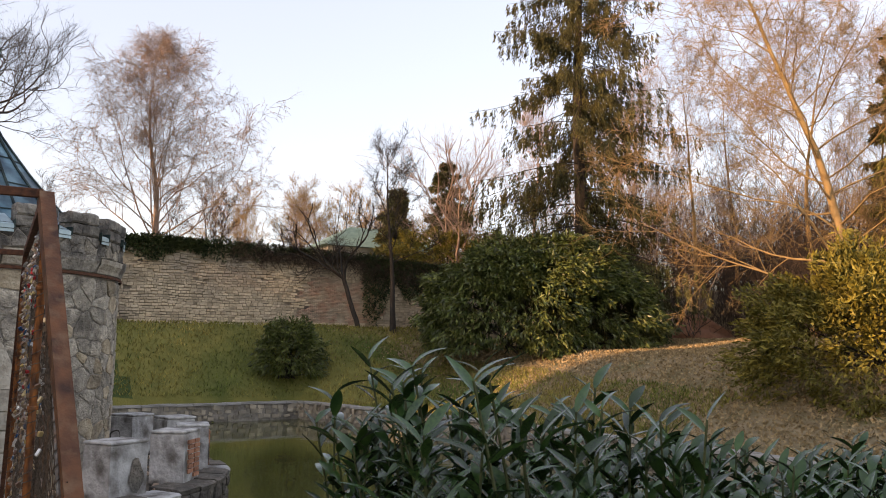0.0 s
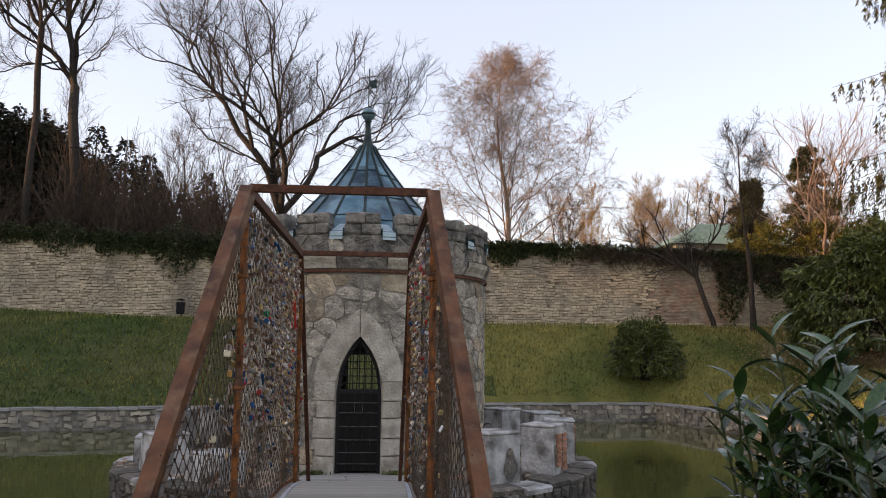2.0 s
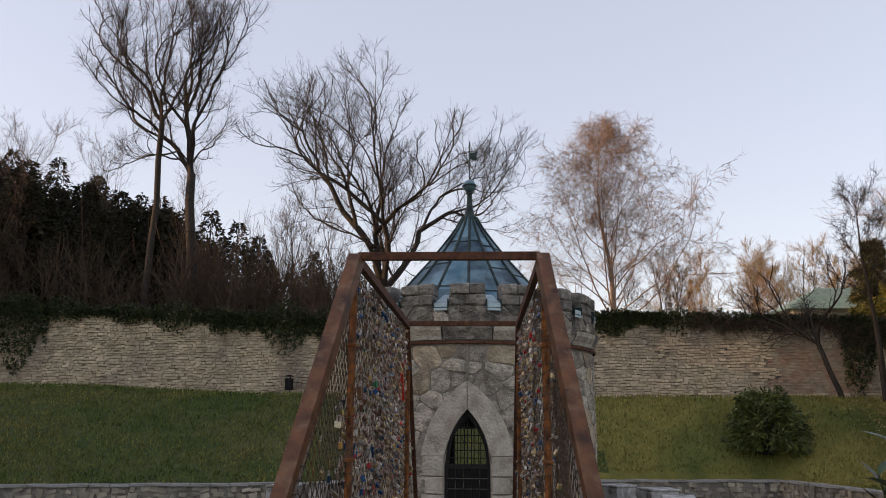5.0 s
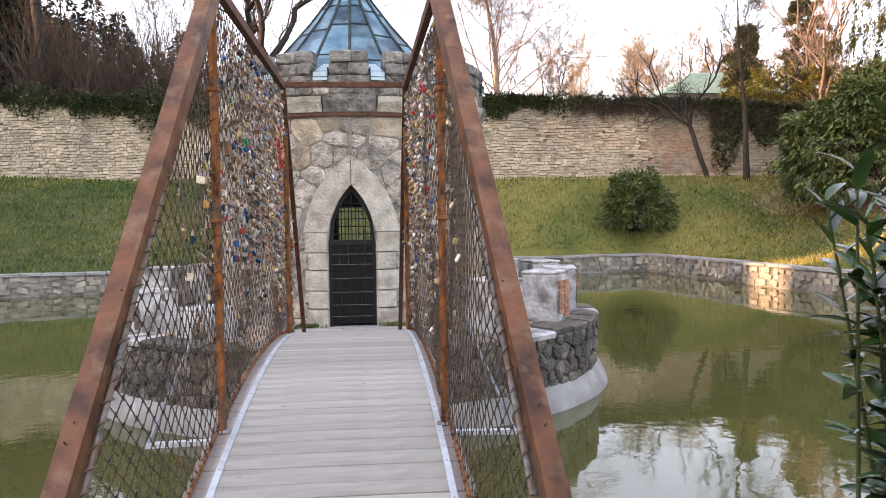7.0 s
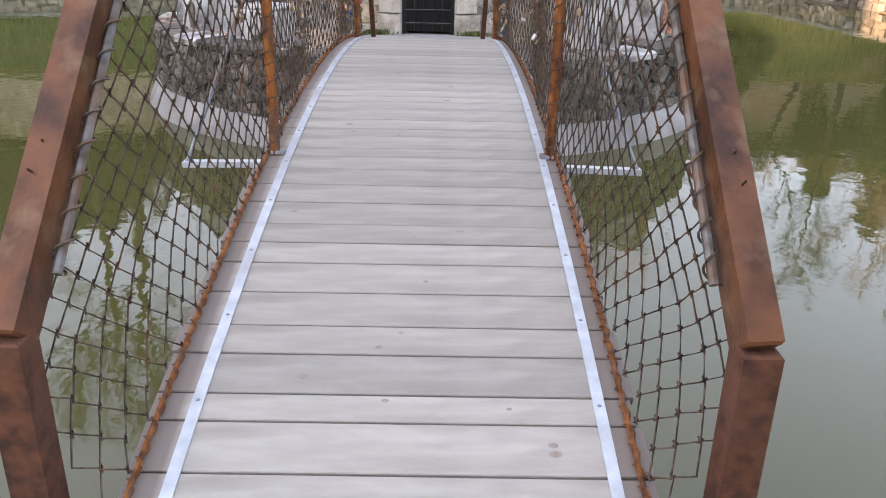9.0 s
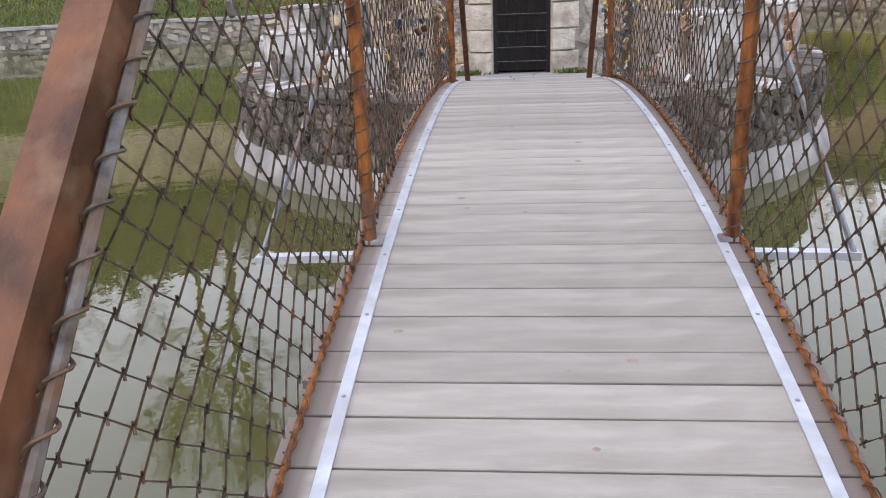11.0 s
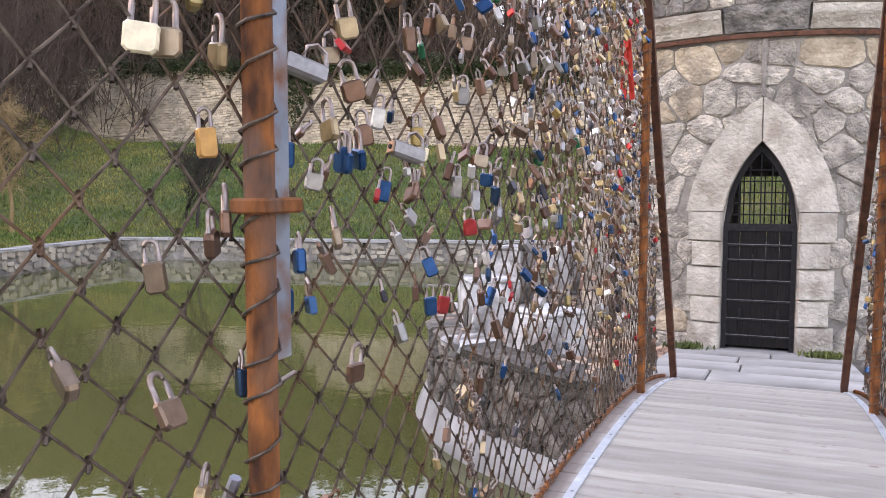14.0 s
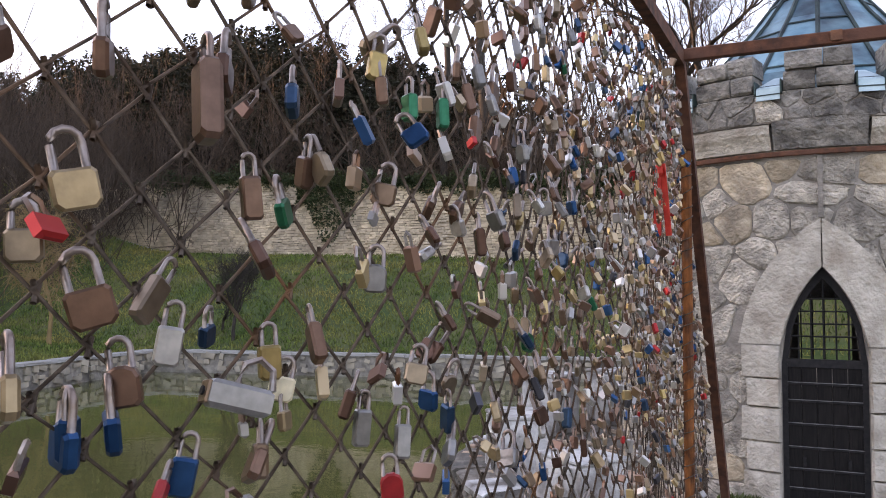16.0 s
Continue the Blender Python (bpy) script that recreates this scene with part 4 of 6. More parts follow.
for i in range(NM):
    c = 360 * i / NM
    hw_ = 7.1
    for z0, z1, g in ((4.325, 4.53, 0.0), (4.535, 4.74, rt.uniform(0, 0.02))):
        split = rt.uniform(-2.6, 2.6)
        for lo_a, hi_a in ((c - hw_ + rt.uniform(-0.4, 0.4), c + split - 0.12), (c + split + 0.12, c + hw_ + rt.uniform(-0.4, 0.4))):
            b = Bag()
            g = rt.uniform(-0.012, 0.03)
            top = z1 + rt.uniform(-0.02, 0.012) if z1 > 4.7 else z1
            pr = [(TR - 0.3, z0), (TR + 0.04 + g, z0), (TR + 0.065 + g, z0 + 0.03), (TR + 0.06 + g, top - 0.03), (TR + 0.025, top), (TR - 0.3, top - 0.01)]
            b.lathe(pr, TC, 3, True, lo_a, hi_a)
            b.v = [(x + rt.uniform(-0.008, 0.008), y_ + rt.uniform(-0.008, 0.008), z + rt.uniform(-0.006, 0.006)) for x, y_, z in b.v]
            n6 = len(pr)
            b.f += [tuple(range(n6)), tuple(reversed(range(3 * n6, 4 * n6)))]
            part("merlon_stone", b, DARKSTONE, tower)
    a0, a1 = c + hw_ + 0.9, c + 360 / NM - hw_ - 0.9
    fl = Bag().lathe([(TR - 0.55, 4.6), (TR + 0.03, 4.37), (TR + 0.1, 4.34), (TR + 0.105, 4.22), (TR + 0.11, 4.22), (TR + 0.105, 4.35), (TR + 0.035, 4.385), (TR - 0.55, 4.61)], TC, 2, True, a0, a1)
    flash_ = part("flashing", fl, FLASH, tower, "pale blue-green copper flashing")
    for ca in (a0 - 0.25, a1 + 0.25):
        t_ = radians(ca)
        part("cheek", Bag().box((0, 0, 0), (0.014, 0.16, 0.15), None, 0.003), COPPERDK, flash_).matrix_local = pose(TC[0] + (TR + 0.04) * math.sin(t_), TC[1] - (TR + 0.04) * math.cos(t_), 4.36, 0, 0, ca)
    for lap in (4.375, 4.27):
        part("lap_seam", Bag().lathe([(TR + 0.108 - (0.07 if lap > 4.3 else 0), lap), (TR + 0.114 - (0.07 if lap > 4.3 else 0), lap), (TR + 0.114 - (0.07 if lap > 4.3 else 0), lap + 0.012), (TR + 0.108 - (0.07 if lap > 4.3 else 0), lap + 0.012)], TC, 2, True, a0, a1), COPPERDK, flash_)
# roof: tapered panels between standing seams, spire, ball and vane
NR = 16
RP = [(1.98, 4.42), (1.7, 4.68), (1.2, 5.25), (0.84, 5.66), (0.5, 6.1), (0.28, 6.4), (0.15, 6.64)]


def roof_r(z):
    return float(np.interp(z, [p[1] for p in RP], [p[0] for p in RP]))


for i in range(NR):
    for za, zb_ in zip((4.42, 4.8, 5.25, 5.66, 6.1), (4.8, 5.25, 5.66, 6.1, 6.64)):
        za2, zb2 = za, zb_
        cols = [(roof_r(za2 + (zb2 - za2) * j / 3), za2 + (zb2 - za2) * j / 3) for j in range(4)]
        pr = [(r + 0.006, zz) for r, zz in cols] + [(r - 0.02, zz) for r, zz in cols[::-1]]
        part("roof_panel", Bag().lathe(pr, TC, 1, True, 360 * i / NR + 0.3, 360 * (i + 1) / NR - 0.3), COPPER, tower)
    for zc in (4.8 + rt.uniform(-0.15, 0.1), 5.4 + rt.uniform(-0.2, 0.2), 5.95 + rt.uniform(-0.12, 0.12)):
        rr = roof_r(zc)
        part("cross_seam", Bag().lathe([(rr + 0.006, zc), (rr + 0.02, zc + 0.004), (rr + 0.012, zc + 0.022), (rr, zc + 0.022)], TC, 1, True, 360 * i / NR + 0.6, 360 * (i + 1) / NR - 0.6), COPPERDK, tower)
    t = radians(360 * i / NR)
    m = Bag().tube([(TC[0] + (r + 0.012) * math.sin(t), TC[1] - (r + 0.012) * math.cos(t), zz) for r, zz in RP], 0.03, 5)
    part("seam", m, COPPERDK, tower)
part("spire", Bag().lathe([(0.17, 6.6), (0.12, 6.7), (0.075, 6.86), (0.06, 7.05), (0.055, 7.18), (0.09, 7.22), (0.0, 7.24)], TC, 14), COPPERDK, tower, "dark copper spire", True)
part("ball", Bag().lathe([(0.001, 7.22)] + [(0.148 * math.sin(a), 7.375 - 0.148 * math.cos(a)) for a in [math.pi * i / 10 for i in range(1, 10)]] + [(0.001, 7.525)], TC, 16), COPPER, tower, "green copper ball", True)
part("ball_rim", Bag().lathe([(0.15, 7.35), (0.165, 7.36), (0.165, 7.39), (0.15, 7.4)], TC, 16, True), COPPERDK, tower)
part("vane_rod", Bag().tube([(TC[0], TC[1], 7.5), (TC[0], TC[1], 8.42)], 0.014, 6), COPPERDK, tower)
part("vane", Bag().add([(x, TC[1] + yy, z) for yy in (-0.005, 0.005) for x, z in ((0.01, 8.15), (0.19, 8.17), (0.15, 8.08), (0.19, 7.98), (0.07, 7.97), (0.01, 8.02))], [(0, 1, 2, 3, 4, 5), (11, 10, 9, 8, 7, 6)] + [(i, (i + 1) % 6, (i + 1) % 6 + 6, i + 6) for i in range(6)]), COPPERDK, tower, "small green weather vane")
# rear window bars and the door
for i in range(-2, 3):
    part("rear_bar", Bag().tube([(0.17 * i, 5.1, 0.75), (0.17 * i, 5.1, 2.1)], 0.012, 5), BLACKIRON, tower)
door = empty("door_1", "black pointed door with an iron grille window", "door", kind="structure", at=(0, 0, 0))
DY = 0.14
for i in range(5):
    x0, x1 = -0.36 + 0.144 * i, -0.36 + 0.144 * (i + 1)
    part("board", Bag().box(((x0 + x1) / 2, DY, 0.75), (0.14, 0.04, 1.42), None, 0.004), DOORWOOD, door)
for z in (0.16, 0.36, 0.58, 0.82, 1.06, 1.24):
    part("batten", Bag().box((0, DY - 0.026, z), (0.72, 0.012, 0.03), None, 0.003), BLACKIRON, door)
    # thin pale strip paints the sky-lit top edge of each batten
    part("edge_highlight", Bag().box((0, DY - 0.036, z + 0.012), (0.71, 0.008, 0.008), None, 0.002), SKYLITIRON, door, "pale line painted for sky light on a batten's top edge")
for s in (-0.2, 0.22):
    part("bolt", Bag().box((s, DY - 0.04, 0.44), (0.03, 0.02, 0.1), None, 0.004), BLACKIRON, door)
part("rail", Bag().box((0, DY - 0.005, 1.45), (0.76, 0.055, 0.09), None, 0.005), BLACKIRON, door)
fr = Bag()
prof = [(-AW + 0.005, 0.0), (-AW + 0.005, SPRING)] + [(AW * (-1 + i / 8) + (0.005 if i < 8 else 0), arch(AW * (-1 + i / 8)) - 0.005) for i in range(1, 9)]
prof += [(-x, z) for x, z in prof[-2::-1]]
for (xa, za), (xb, zb_) in zip(prof, prof[1:]):
    f2 = lambda x, z: (x * 0.86, SPRING + (z - SPRING) * 0.89 if z > SPRING else z)
    (ia, ja), (ib, jb) = f2(xa, za), f2(xb, zb_)
    q = [(xa, DY - 0.04, za), (xb, DY - 0.04, zb_), (ib, DY - 0.04, jb), (ia, DY - 0.04, ja)]
    q += [(p[0], DY + 0.05, p[2]) for p in q]
    fr.add(q, [(0, 1, 2, 3), (7, 6, 5, 4), (0, 4, 5, 1), (2, 6, 7, 3)])
part("door_frame", fr, BLACKIRON, door)
for i in range(-2, 3):
    x = 0.118 * i
    part("grille_bar", Bag().tube([(x, DY, 1.48), (x, DY, arch(abs(x) / 0.86) * 0.95)], 0.009, 5), BLACKIRON, door)
for z in (1.6, 1.73, 1.86, 1.99, 2.12):
    hw2 = max(0.05, AW * 0.86 * (1 - ((z - SPRING) / 1.0) ** 2.2))
    part("grille_bar", Bag().tube([(-hw2, DY - 0.012, z), (hw2, DY - 0.012, z)], 0.009, 5), BLACKIRON, door)

# ---- the round platform the tower stands on ----
plat = empty("platform", "round rubble stone platform in the pond", "platform", kind="structure", at=(0, 0, 0))
PR = 4.82
part("core", Bag().lathe([(0.0, -0.06), (PR - 0.1, -0.06), (PR - 0.02, -0.16), (PR - 0.02, -1.0), (PR - 0.3, -2.4)], TC, 72), JOINT, plat)
part("skirt", Bag().lathe([(PR - 0.06, -0.93), (PR + 0.06, -0.95), (PR + 0.2, -1.25), (PR + 0.36, -1.75), (PR, -2.3)], TC, 72), CONCRETE, plat, "grey concrete skirt", True)
rp = random.Random(8)
pts = []
for k in range(4000):
    p = (rp.uniform(-8.2, 8.2), rp.uniform(-0.97, -0.12))
    if all(math.hypot(p[0] - q[0], p[1] - q[1]) > 0.2 for q in pts):
        pts.append(p)
    if len(pts) > 290:
        break


def on_platform(s, z, off):
    t = s / PR
    return (TC[0] + (PR - 0.02 + off) * math.sin(t), TC[1] - (PR - 0.02 + off) * math.cos(t), z)


for poly in cells(pts, -8.3, 8.3, -0.97, -0.1):
    stone(poly, on_platform, rp.uniform(0.012, 0.03), rp.uniform(0.02, 0.085), "rubble_stone", RUBBLE, plat, rp.uniform(0.03, 0.07))
# flat rim slabs and rubble on top
for i in range(46):
    a = 360 * i / 46
    ro, ri = PR + rp.uniform(-0.03, 0.06), PR - rp.uniform(0.45, 0.62)
    zt = -0.015 + rp.uniform(-0.03, 0.03)
    if 180 - 168 > min(a, 360 - a):
        continue
    b = Bag().lathe([(ri, zt - 0.09), (ro, zt - 0.11), (ro + 0.02, zt - 0.03), (ro - 0.03, zt), (ri, zt + 0.02)], TC, 2, True, a - 3.8, a + 3.8)
    b.f += [tuple(range(5)), tuple(reversed(range(10, 15)))]
    part("rim_slab", b, RUBBLE if i % 5 else PLASTER, plat)
deb = Bag()
for k in range(1100):
    t, r = rp.uniform(-2.6, 2.6) if k < 420 else rp.uniform(-1.6, -0.28), rp.uniform(2.7, 4.7)
    if abs(t) < 0.28:
        continue
    s = rp.uniform(0.03, 0.1)
    deb.box((r * math.sin(t), TC[1] - r * math.cos(t), -0.06 + 0.3 * s), (s * rp.uniform(1, 2), s, s * 0.7), Euler((rp.uniform(-0.3, 0.3), rp.uniform(-0.3, 0.3), rp.uniform(0, 3))).to_matrix(), 0.01)
tagged(part("rubble_litter", deb, BRICKLOOSE), "loose brick and stone rubble on the platform", "rubble", kind="stuff")
# landing slabs between bridge and door
land = empty("landing", "worn grey stone landing before the tower door", "paving", kind="structure", at=(0, 0, 0))
rows = [(-3.06, -2.3), (-2.3, -1.55), (-1.55, -0.8), (-0.8, -0.02)]
for j, (y0, y1) in enumerate(rows):
    cuts = [-0.95, -0.95 + 1.9 * rp.uniform(0.3, 0.6), 0.95]
    for x0, x1 in zip(cuts, cuts[1:]):
        zf = lambda yy: 0.33 - 0.33 * (yy + 3.06) / 3.06
        b = Bag().box((0, 0, 0), (x1 - x0 - 0.015, y1 - y0 - 0.015, 0.16), None, 0.012)
        part("slab", b, CONCRETE, land).matrix_local = pose((x0 + x1) / 2 + DX * 0.5, (y0 + y1) / 2, zf((y0 + y1) / 2) - 0.08 + rp.uniform(-0.006, 0.006), -6.1, 0, 0)
part("landing_core", Bag().add([(x, yy, z) for x in (-0.93, 0.96) for yy, z in ((-3.05, -0.3), (-3.05, 0.2), (-0.03, -0.13), (-0.03, -0.3))], [(0, 1, 2, 3), (7, 6, 5, 4), (0, 4, 5, 1), (1, 5, 6, 2), (2, 6, 7, 3), (3, 7, 4, 0)]), MORTAR, land)
part("door_step", Bag().box((0.0, 0.06, -0.06), (0.86, 0.34, 0.12), None, 0.015), CONCRETE, land)


# ---- plastered blocks on the platform's rim ----
def parapet_block(deg, r, bricky, hgt):
    t = radians(deg)
    ob = empty("parapet_block", "white plastered parapet block with flaking brick core" if bricky else "white plastered parapet block, stained and flaking", "parapet block", "parapet blocks on the platform", (TC[0] + r * math.sin(t), TC[1] - r * math.cos(t), -0.055))
    ob.rotation_euler = (0, 0, t)
    b = Bag().box((0, 0, hgt / 2), (0.74, 0.62, hgt), None, 0.02)
    b.v = [(x + 0.012 * math.sin(9 * z + x), yy + 0.012 * math.sin(7 * x + 5 * z), z) for x, yy, z in b.v]
    part("block", b, PLASTER, ob)
    part("cap", Bag().box((0, 0, hgt + 0.03), (0.755, 0.635, 0.05), None, 0.015), PLASTER, ob)
    n_, cx_, cz_ = 14, (-0.16 if bricky else 0.14), 0.42 * hgt
    ring = [((0.15 + 0.03 * math.sin(3 * a + deg)) * math.cos(a) + cx_, (0.24 + 0.05 * math.cos(2 * a + deg)) * math.sin(a) + cz_) for a in [6.28319 * i / n_ for i in range(n_)]]
    for face in ((-1, 1) if not bricky else (-1,)):
        hollow = Bag().add([(x, face * 0.327, z) for x, z in ring] + [(cx_ + (x - cx_) * 0.8, face * 0.3155, cz_ + (z - cz_) * 0.8) for x, z in ring] + [(cx_, face * 0.314, cz_)], [(i, (i + 1) % n_, (i + 1) % n_ + n_, i + n_) for i in range(n_)] + [(i + n_, (i + 1) % n_ + n_, 2 * n_) for i in range(n_)])
        part("flaked_patch", hollow, RUBBLE, ob, "bare rubble where the plaster has flaked off")
    if bricky:
        for j in range(8):
            for i in range(2):
                if rt.random() < 0.2 and j < 3:
                    continue
                part("brick", Bag().box((0.18 if i else -0.1, -0.315, 0.14 + 0.085 * j), (0.24 if (i + j) % 2 else 0.2, 0.05, 0.068), None, 0.006), BRICK, ob)
    return ob


for i, d in enumerate((34, 57, 80, 103, 126, 149)):
    for s in (-1, 1):
        parapet_block(s * d, 4.12, s > 0 and d in (57, 80), (0.5 + 0.2 * (i % 2)) if s < 0 and i < 3 else 0.86 + 0.03 * (i % 2))

# weeds at the foot of the door jambs
rg = np.random.default_rng(77)
for wx in (-0.78, 0.72):
    n = 260
    at = np.stack([wx + rg.normal(0, 0.09, n), -0.2 + rg.normal(0, 0.05, n), np.full(n, 0.012)], 1)
    tagged(part("weed", leaves("weed", at, np.tile([0, 0, 1.0], (n, 1)), 0.09, 0.03, HEDGE, 0.2, 0.0, 0.6, 6), HEDGE), "small green weed tuft at the foot of the door", "weed")


# ---- the pond's edge ----
def along(a, b, step):
    """Places every step metres from a to b, with the way along."""
    a, b = Vector((*a, 0)), Vector((*b, 0))
    d = (b - a).normalized()
    n = max(1, round((b - a).length / step))
    return [(a + (b - a) * ((i + 0.5) / n), d, (b - a).length / n) for i in range(n)]


edge = empty("pond_wall", "low stone retaining wall round the pond", "wall", kind="structure", at=(0, 0, 0))
re_ = random.Random(3)
core, rest = Bag(), Bag()
count = 0
VARS = [Bag().box((0, 0, 0), (1, 1, 1), None, 0.06) for _ in range(3)]
for b in VARS:
    b.v = [(x + re_.uniform(-0.03, 0.03), y + re_.uniform(-0.06, 0.06), z + re_.uniform(-0.1, 0.1)) for x, y, z in b.v]
EDGE_MESH = [b.mesh("edge_stone") for b in VARS]
for me in EDGE_MESH:
    me.materials.append(EDGESTONE)
COPE_MESH = [b.mesh("coping_slab") for b in VARS]
for me in COPE_MESH:
    me.materials.append(CONCRETE)
n_s = len(SHORE)
for i in range(n_s):
    a, b = SHORE[i], SHORE[(i + 1) % n_s]
    va, vb = Vector((*a, 0)), Vector((*b, 0))
    d = (vb - va).normalized()
    nrm = Vector((-d.y, d.x, 0))
    if (Vector((0, 8, 0)) - va).dot(nrm) < 0:
        nrm = -nrm
    mm = Matrix((d, nrm, Vector((0, 0, 1)))).transposed()
    core.box((va + vb) / 2 + Vector((0, 0, -1.3)) - nrm * 0.12, ((vb - va).length + 0.1, 0.5, 1.7), mm)
    front = i in (0, 1, 2, 3, 4, 5, 6, 7, 17)
    for p, dd, ln in along(a, b, 0.85):
        m4 = Matrix.Translation(p + Vector((0, 0, -0.4 + re_.uniform(-0.015, 0.015))) - nrm * 0.08) @ mm.to_4x4() @ Matrix.Diagonal((ln - 0.015, 0.62, 0.11, 1))
        if count < 300:
            s = part("coping_slab", COPE_MESH[count % 3], CONCRETE, edge)
            s.matrix_local = m4
            count += 1
        else:
            rest.add([m4 @ Vector(v) for v in VARS[0].v], VARS[0].f)
    if front:
        for row in range(3):
            for p, dd, ln in along(a, b, 0.42):
                if re_.random() < 0.07:
                    continue
                w = ln * re_.uniform(0.4, 1.05)
                m4 = Matrix.Translation(p + dd * re_.uniform(-0.16, 0.16) + Vector((0, 0, -0.6 - 0.24 * row + re_.uniform(-0.06, 0.06))) + nrm * (0.09 + re_.uniform(0, 0.1))) @ mm.to_4x4() @ Matrix.Rotation(re_.uniform(-0.3, 0.3), 4, 'Y') @ Matrix.Diagonal((w, 0.14, re_.uniform(0.11, 0.25), 1))
                v = VARS[re_.randrange(3)]
                rest.add([m4 @ Vector(q) for q in v.v], v.f)
part("core", core, MORTAR, edge)
part("pipe_mouth", Bag().lathe([(0.13, 0), (0.2, 0), (0.2, 0.3), (0.13, 0.3)], (0, 0), 14, True), CONCRETE, edge).matrix_local = pose(16.55, 20.3, -0.78, 0, -90, 0)
# flat black disc stands for the shade inside the pipe
part("pipe_shade", Bag().lathe([(0.0, 0.02), (0.13, 0.02)], (0, 0), 14), BLACKIRON, edge).matrix_local = pose(16.5, 20.3, -0.78, 0, -90, 0)
tagged(part("edge_stones", rest, EDGESTONE, edge), kind="stuff")

# ---- the old garden wall ----
gw = empty("wall_north", "tall coursed rubble garden wall, weathered, ivy along its top", "wall", kind="structure", at=(0, 0, 0))
WX0, WX1 = -62.0, 27.0


def wall_base(x):
    return float(np.interp(x, [-62, -40, -30, -22, -11, 9, 19, 27], [6.6, 5.3, 4.7, 4.35, 3.85, 3.95, 4.0, 4.1]))


def wall_top(x):
    return float(np.interp(x, [-62, -38, -30, -22, -11, 0, 9, 19, 27], [10.6, 10.2, 9.6, 9.1, 8.6, 8.7, 9.05, 8.9, 8.5])) + 0.12 * math.sin(1.9 * x) + 0.08 * math.sin(4.7 * x)


core = Bag()
xs = np.arange(WX0, WX1 + 0.1, 0.5)
pts = []
for x in xs:
    pts += [(x, WALL_Y + 0.03, wall_base(x) - 1.2), (x, WALL_Y + 0.03, wall_top(x) - 0.1), (x, WALL_Y + 0.75, wall_top(x) - 0.12), (x, WALL_Y + 0.75, wall_base(x) - 1.2)]
core.add(pts, [(4 * i + j, 4 * i + (j + 1) % 4, 4 * i + 4 + (j + 1) % 4, 4 * i + 4 + j) for i in range(len(xs) - 1) for j in range(4)] + [(3, 2, 1, 0), tuple(4 * (len(xs) - 1) + j for j in range(4))])
part("core", core, WALLJOINT, gw)
rw = random.Random(21)
v_all, f_all, single = [], [], []
WBOX = Bag().box((0, 0, 0), (1, 1, 1), None, 0.09)
PIECE = [WBOX.mesh("stone")]
PIECE[0].materials.append(WALLPIECE)
z = 3.0
row = 0
made = 0
while z < 10.8:
    h = rw.uniform(0.12, 0.21)
    x = WX0 + rw.uniform(0, 0.4)
    while x < WX1:
        ln = rw.uniform(0.16, 0.46)
        mid = x + ln / 2
        if wall_base(mid) - 0.25 < z < wall_top(mid) - 0.05 and not (17.8 + 0.5 * math.sin(5 * z) < mid < 23.4 + 0.6 * math.sin(4 * z) and 4.2 < z < 7.2 + 0.3 * math.sin(2 * mid)) and rw.random() > 0.03:
            jig = 0.05 * math.sin(0.9 * mid) + 0.025 * math.sin(2.3 * mid + 0.4 * row) + rw.uniform(-0.025, 0.025)
            m4 = Matrix.Translation((mid, WALL_Y + 0.02 - rw.uniform(0, 0.055), z + h / 2 + jig)) @ Euler((rw.uniform(-0.08, 0.08), rw.uniform(-0.07, 0.07), rw.uniform(-0.05, 0.05))).to_matrix().to_4x4() @ Matrix.Diagonal((ln - 0.025, 0.16, (h - 0.02) * rw.uniform(0.78, 1.08), 1))
            if -9.0 < mid < -3.0 and made < 300:
                part("stone", PIECE[0], WALLPIECE, gw).matrix_local = m4
                made += 1
            else:
                k = len(v_all)
                v_all += [tuple(m4 @ Vector(p)) for p in WBOX.v]
                f_all += [tuple(i + k for i in f) for f in WBOX.f]
        x += ln
    z += h
    row += 1
b = Bag()
b.v, b.f = v_all, f_all
tagged(part("stones", b, WALLSTONE, gw, "pale weathered rubble stones"), kind="stuff")
# brick patch in the wall, with a dark hole
b = Bag()
z = 4.15
row = 0
while z < 7.25:
    x = 17.6 + (0.13 if row % 2 else 0)
    while x < 23.7:
        if 17.8 + 0.5 * math.sin(5 * z) < x < 23.4 + 0.6 * math.sin(4 * z) and z < 7.2 + 0.3 * math.sin(2 * x) and not (20.2 < x < 20.9 and 4.3 < z < 4.9) and rw.random() > 0.03:
            b.box((x, WALL_Y + 0.05 + rw.uniform(-0.03, 0.03), z), (0.25, 0.14, 0.075), None, 0.012)
        x += 0.27
    z += 0.09
    row += 1
tagged(part("brick_patch", b, BRICKLOOSE, gw, "patch of crumbling red brick"), kind="stuff")
# path along the wall's foot
xs = np.arange(-60, 27, 1.0)
pb = Bag()
pts = []
for x in xs:
    for yy in (33.9, 35.3):
        pts.append((x, yy, ground_z(x, yy) + 0.03))
pb.add(pts, [(2 * i, 2 * i + 2, 2 * i + 3, 2 * i + 1) for i in range(len(xs) - 1)])
tagged(part("path", pb, PATHMAT), "narrow gravel path along the garden wall", "path", kind="structure")
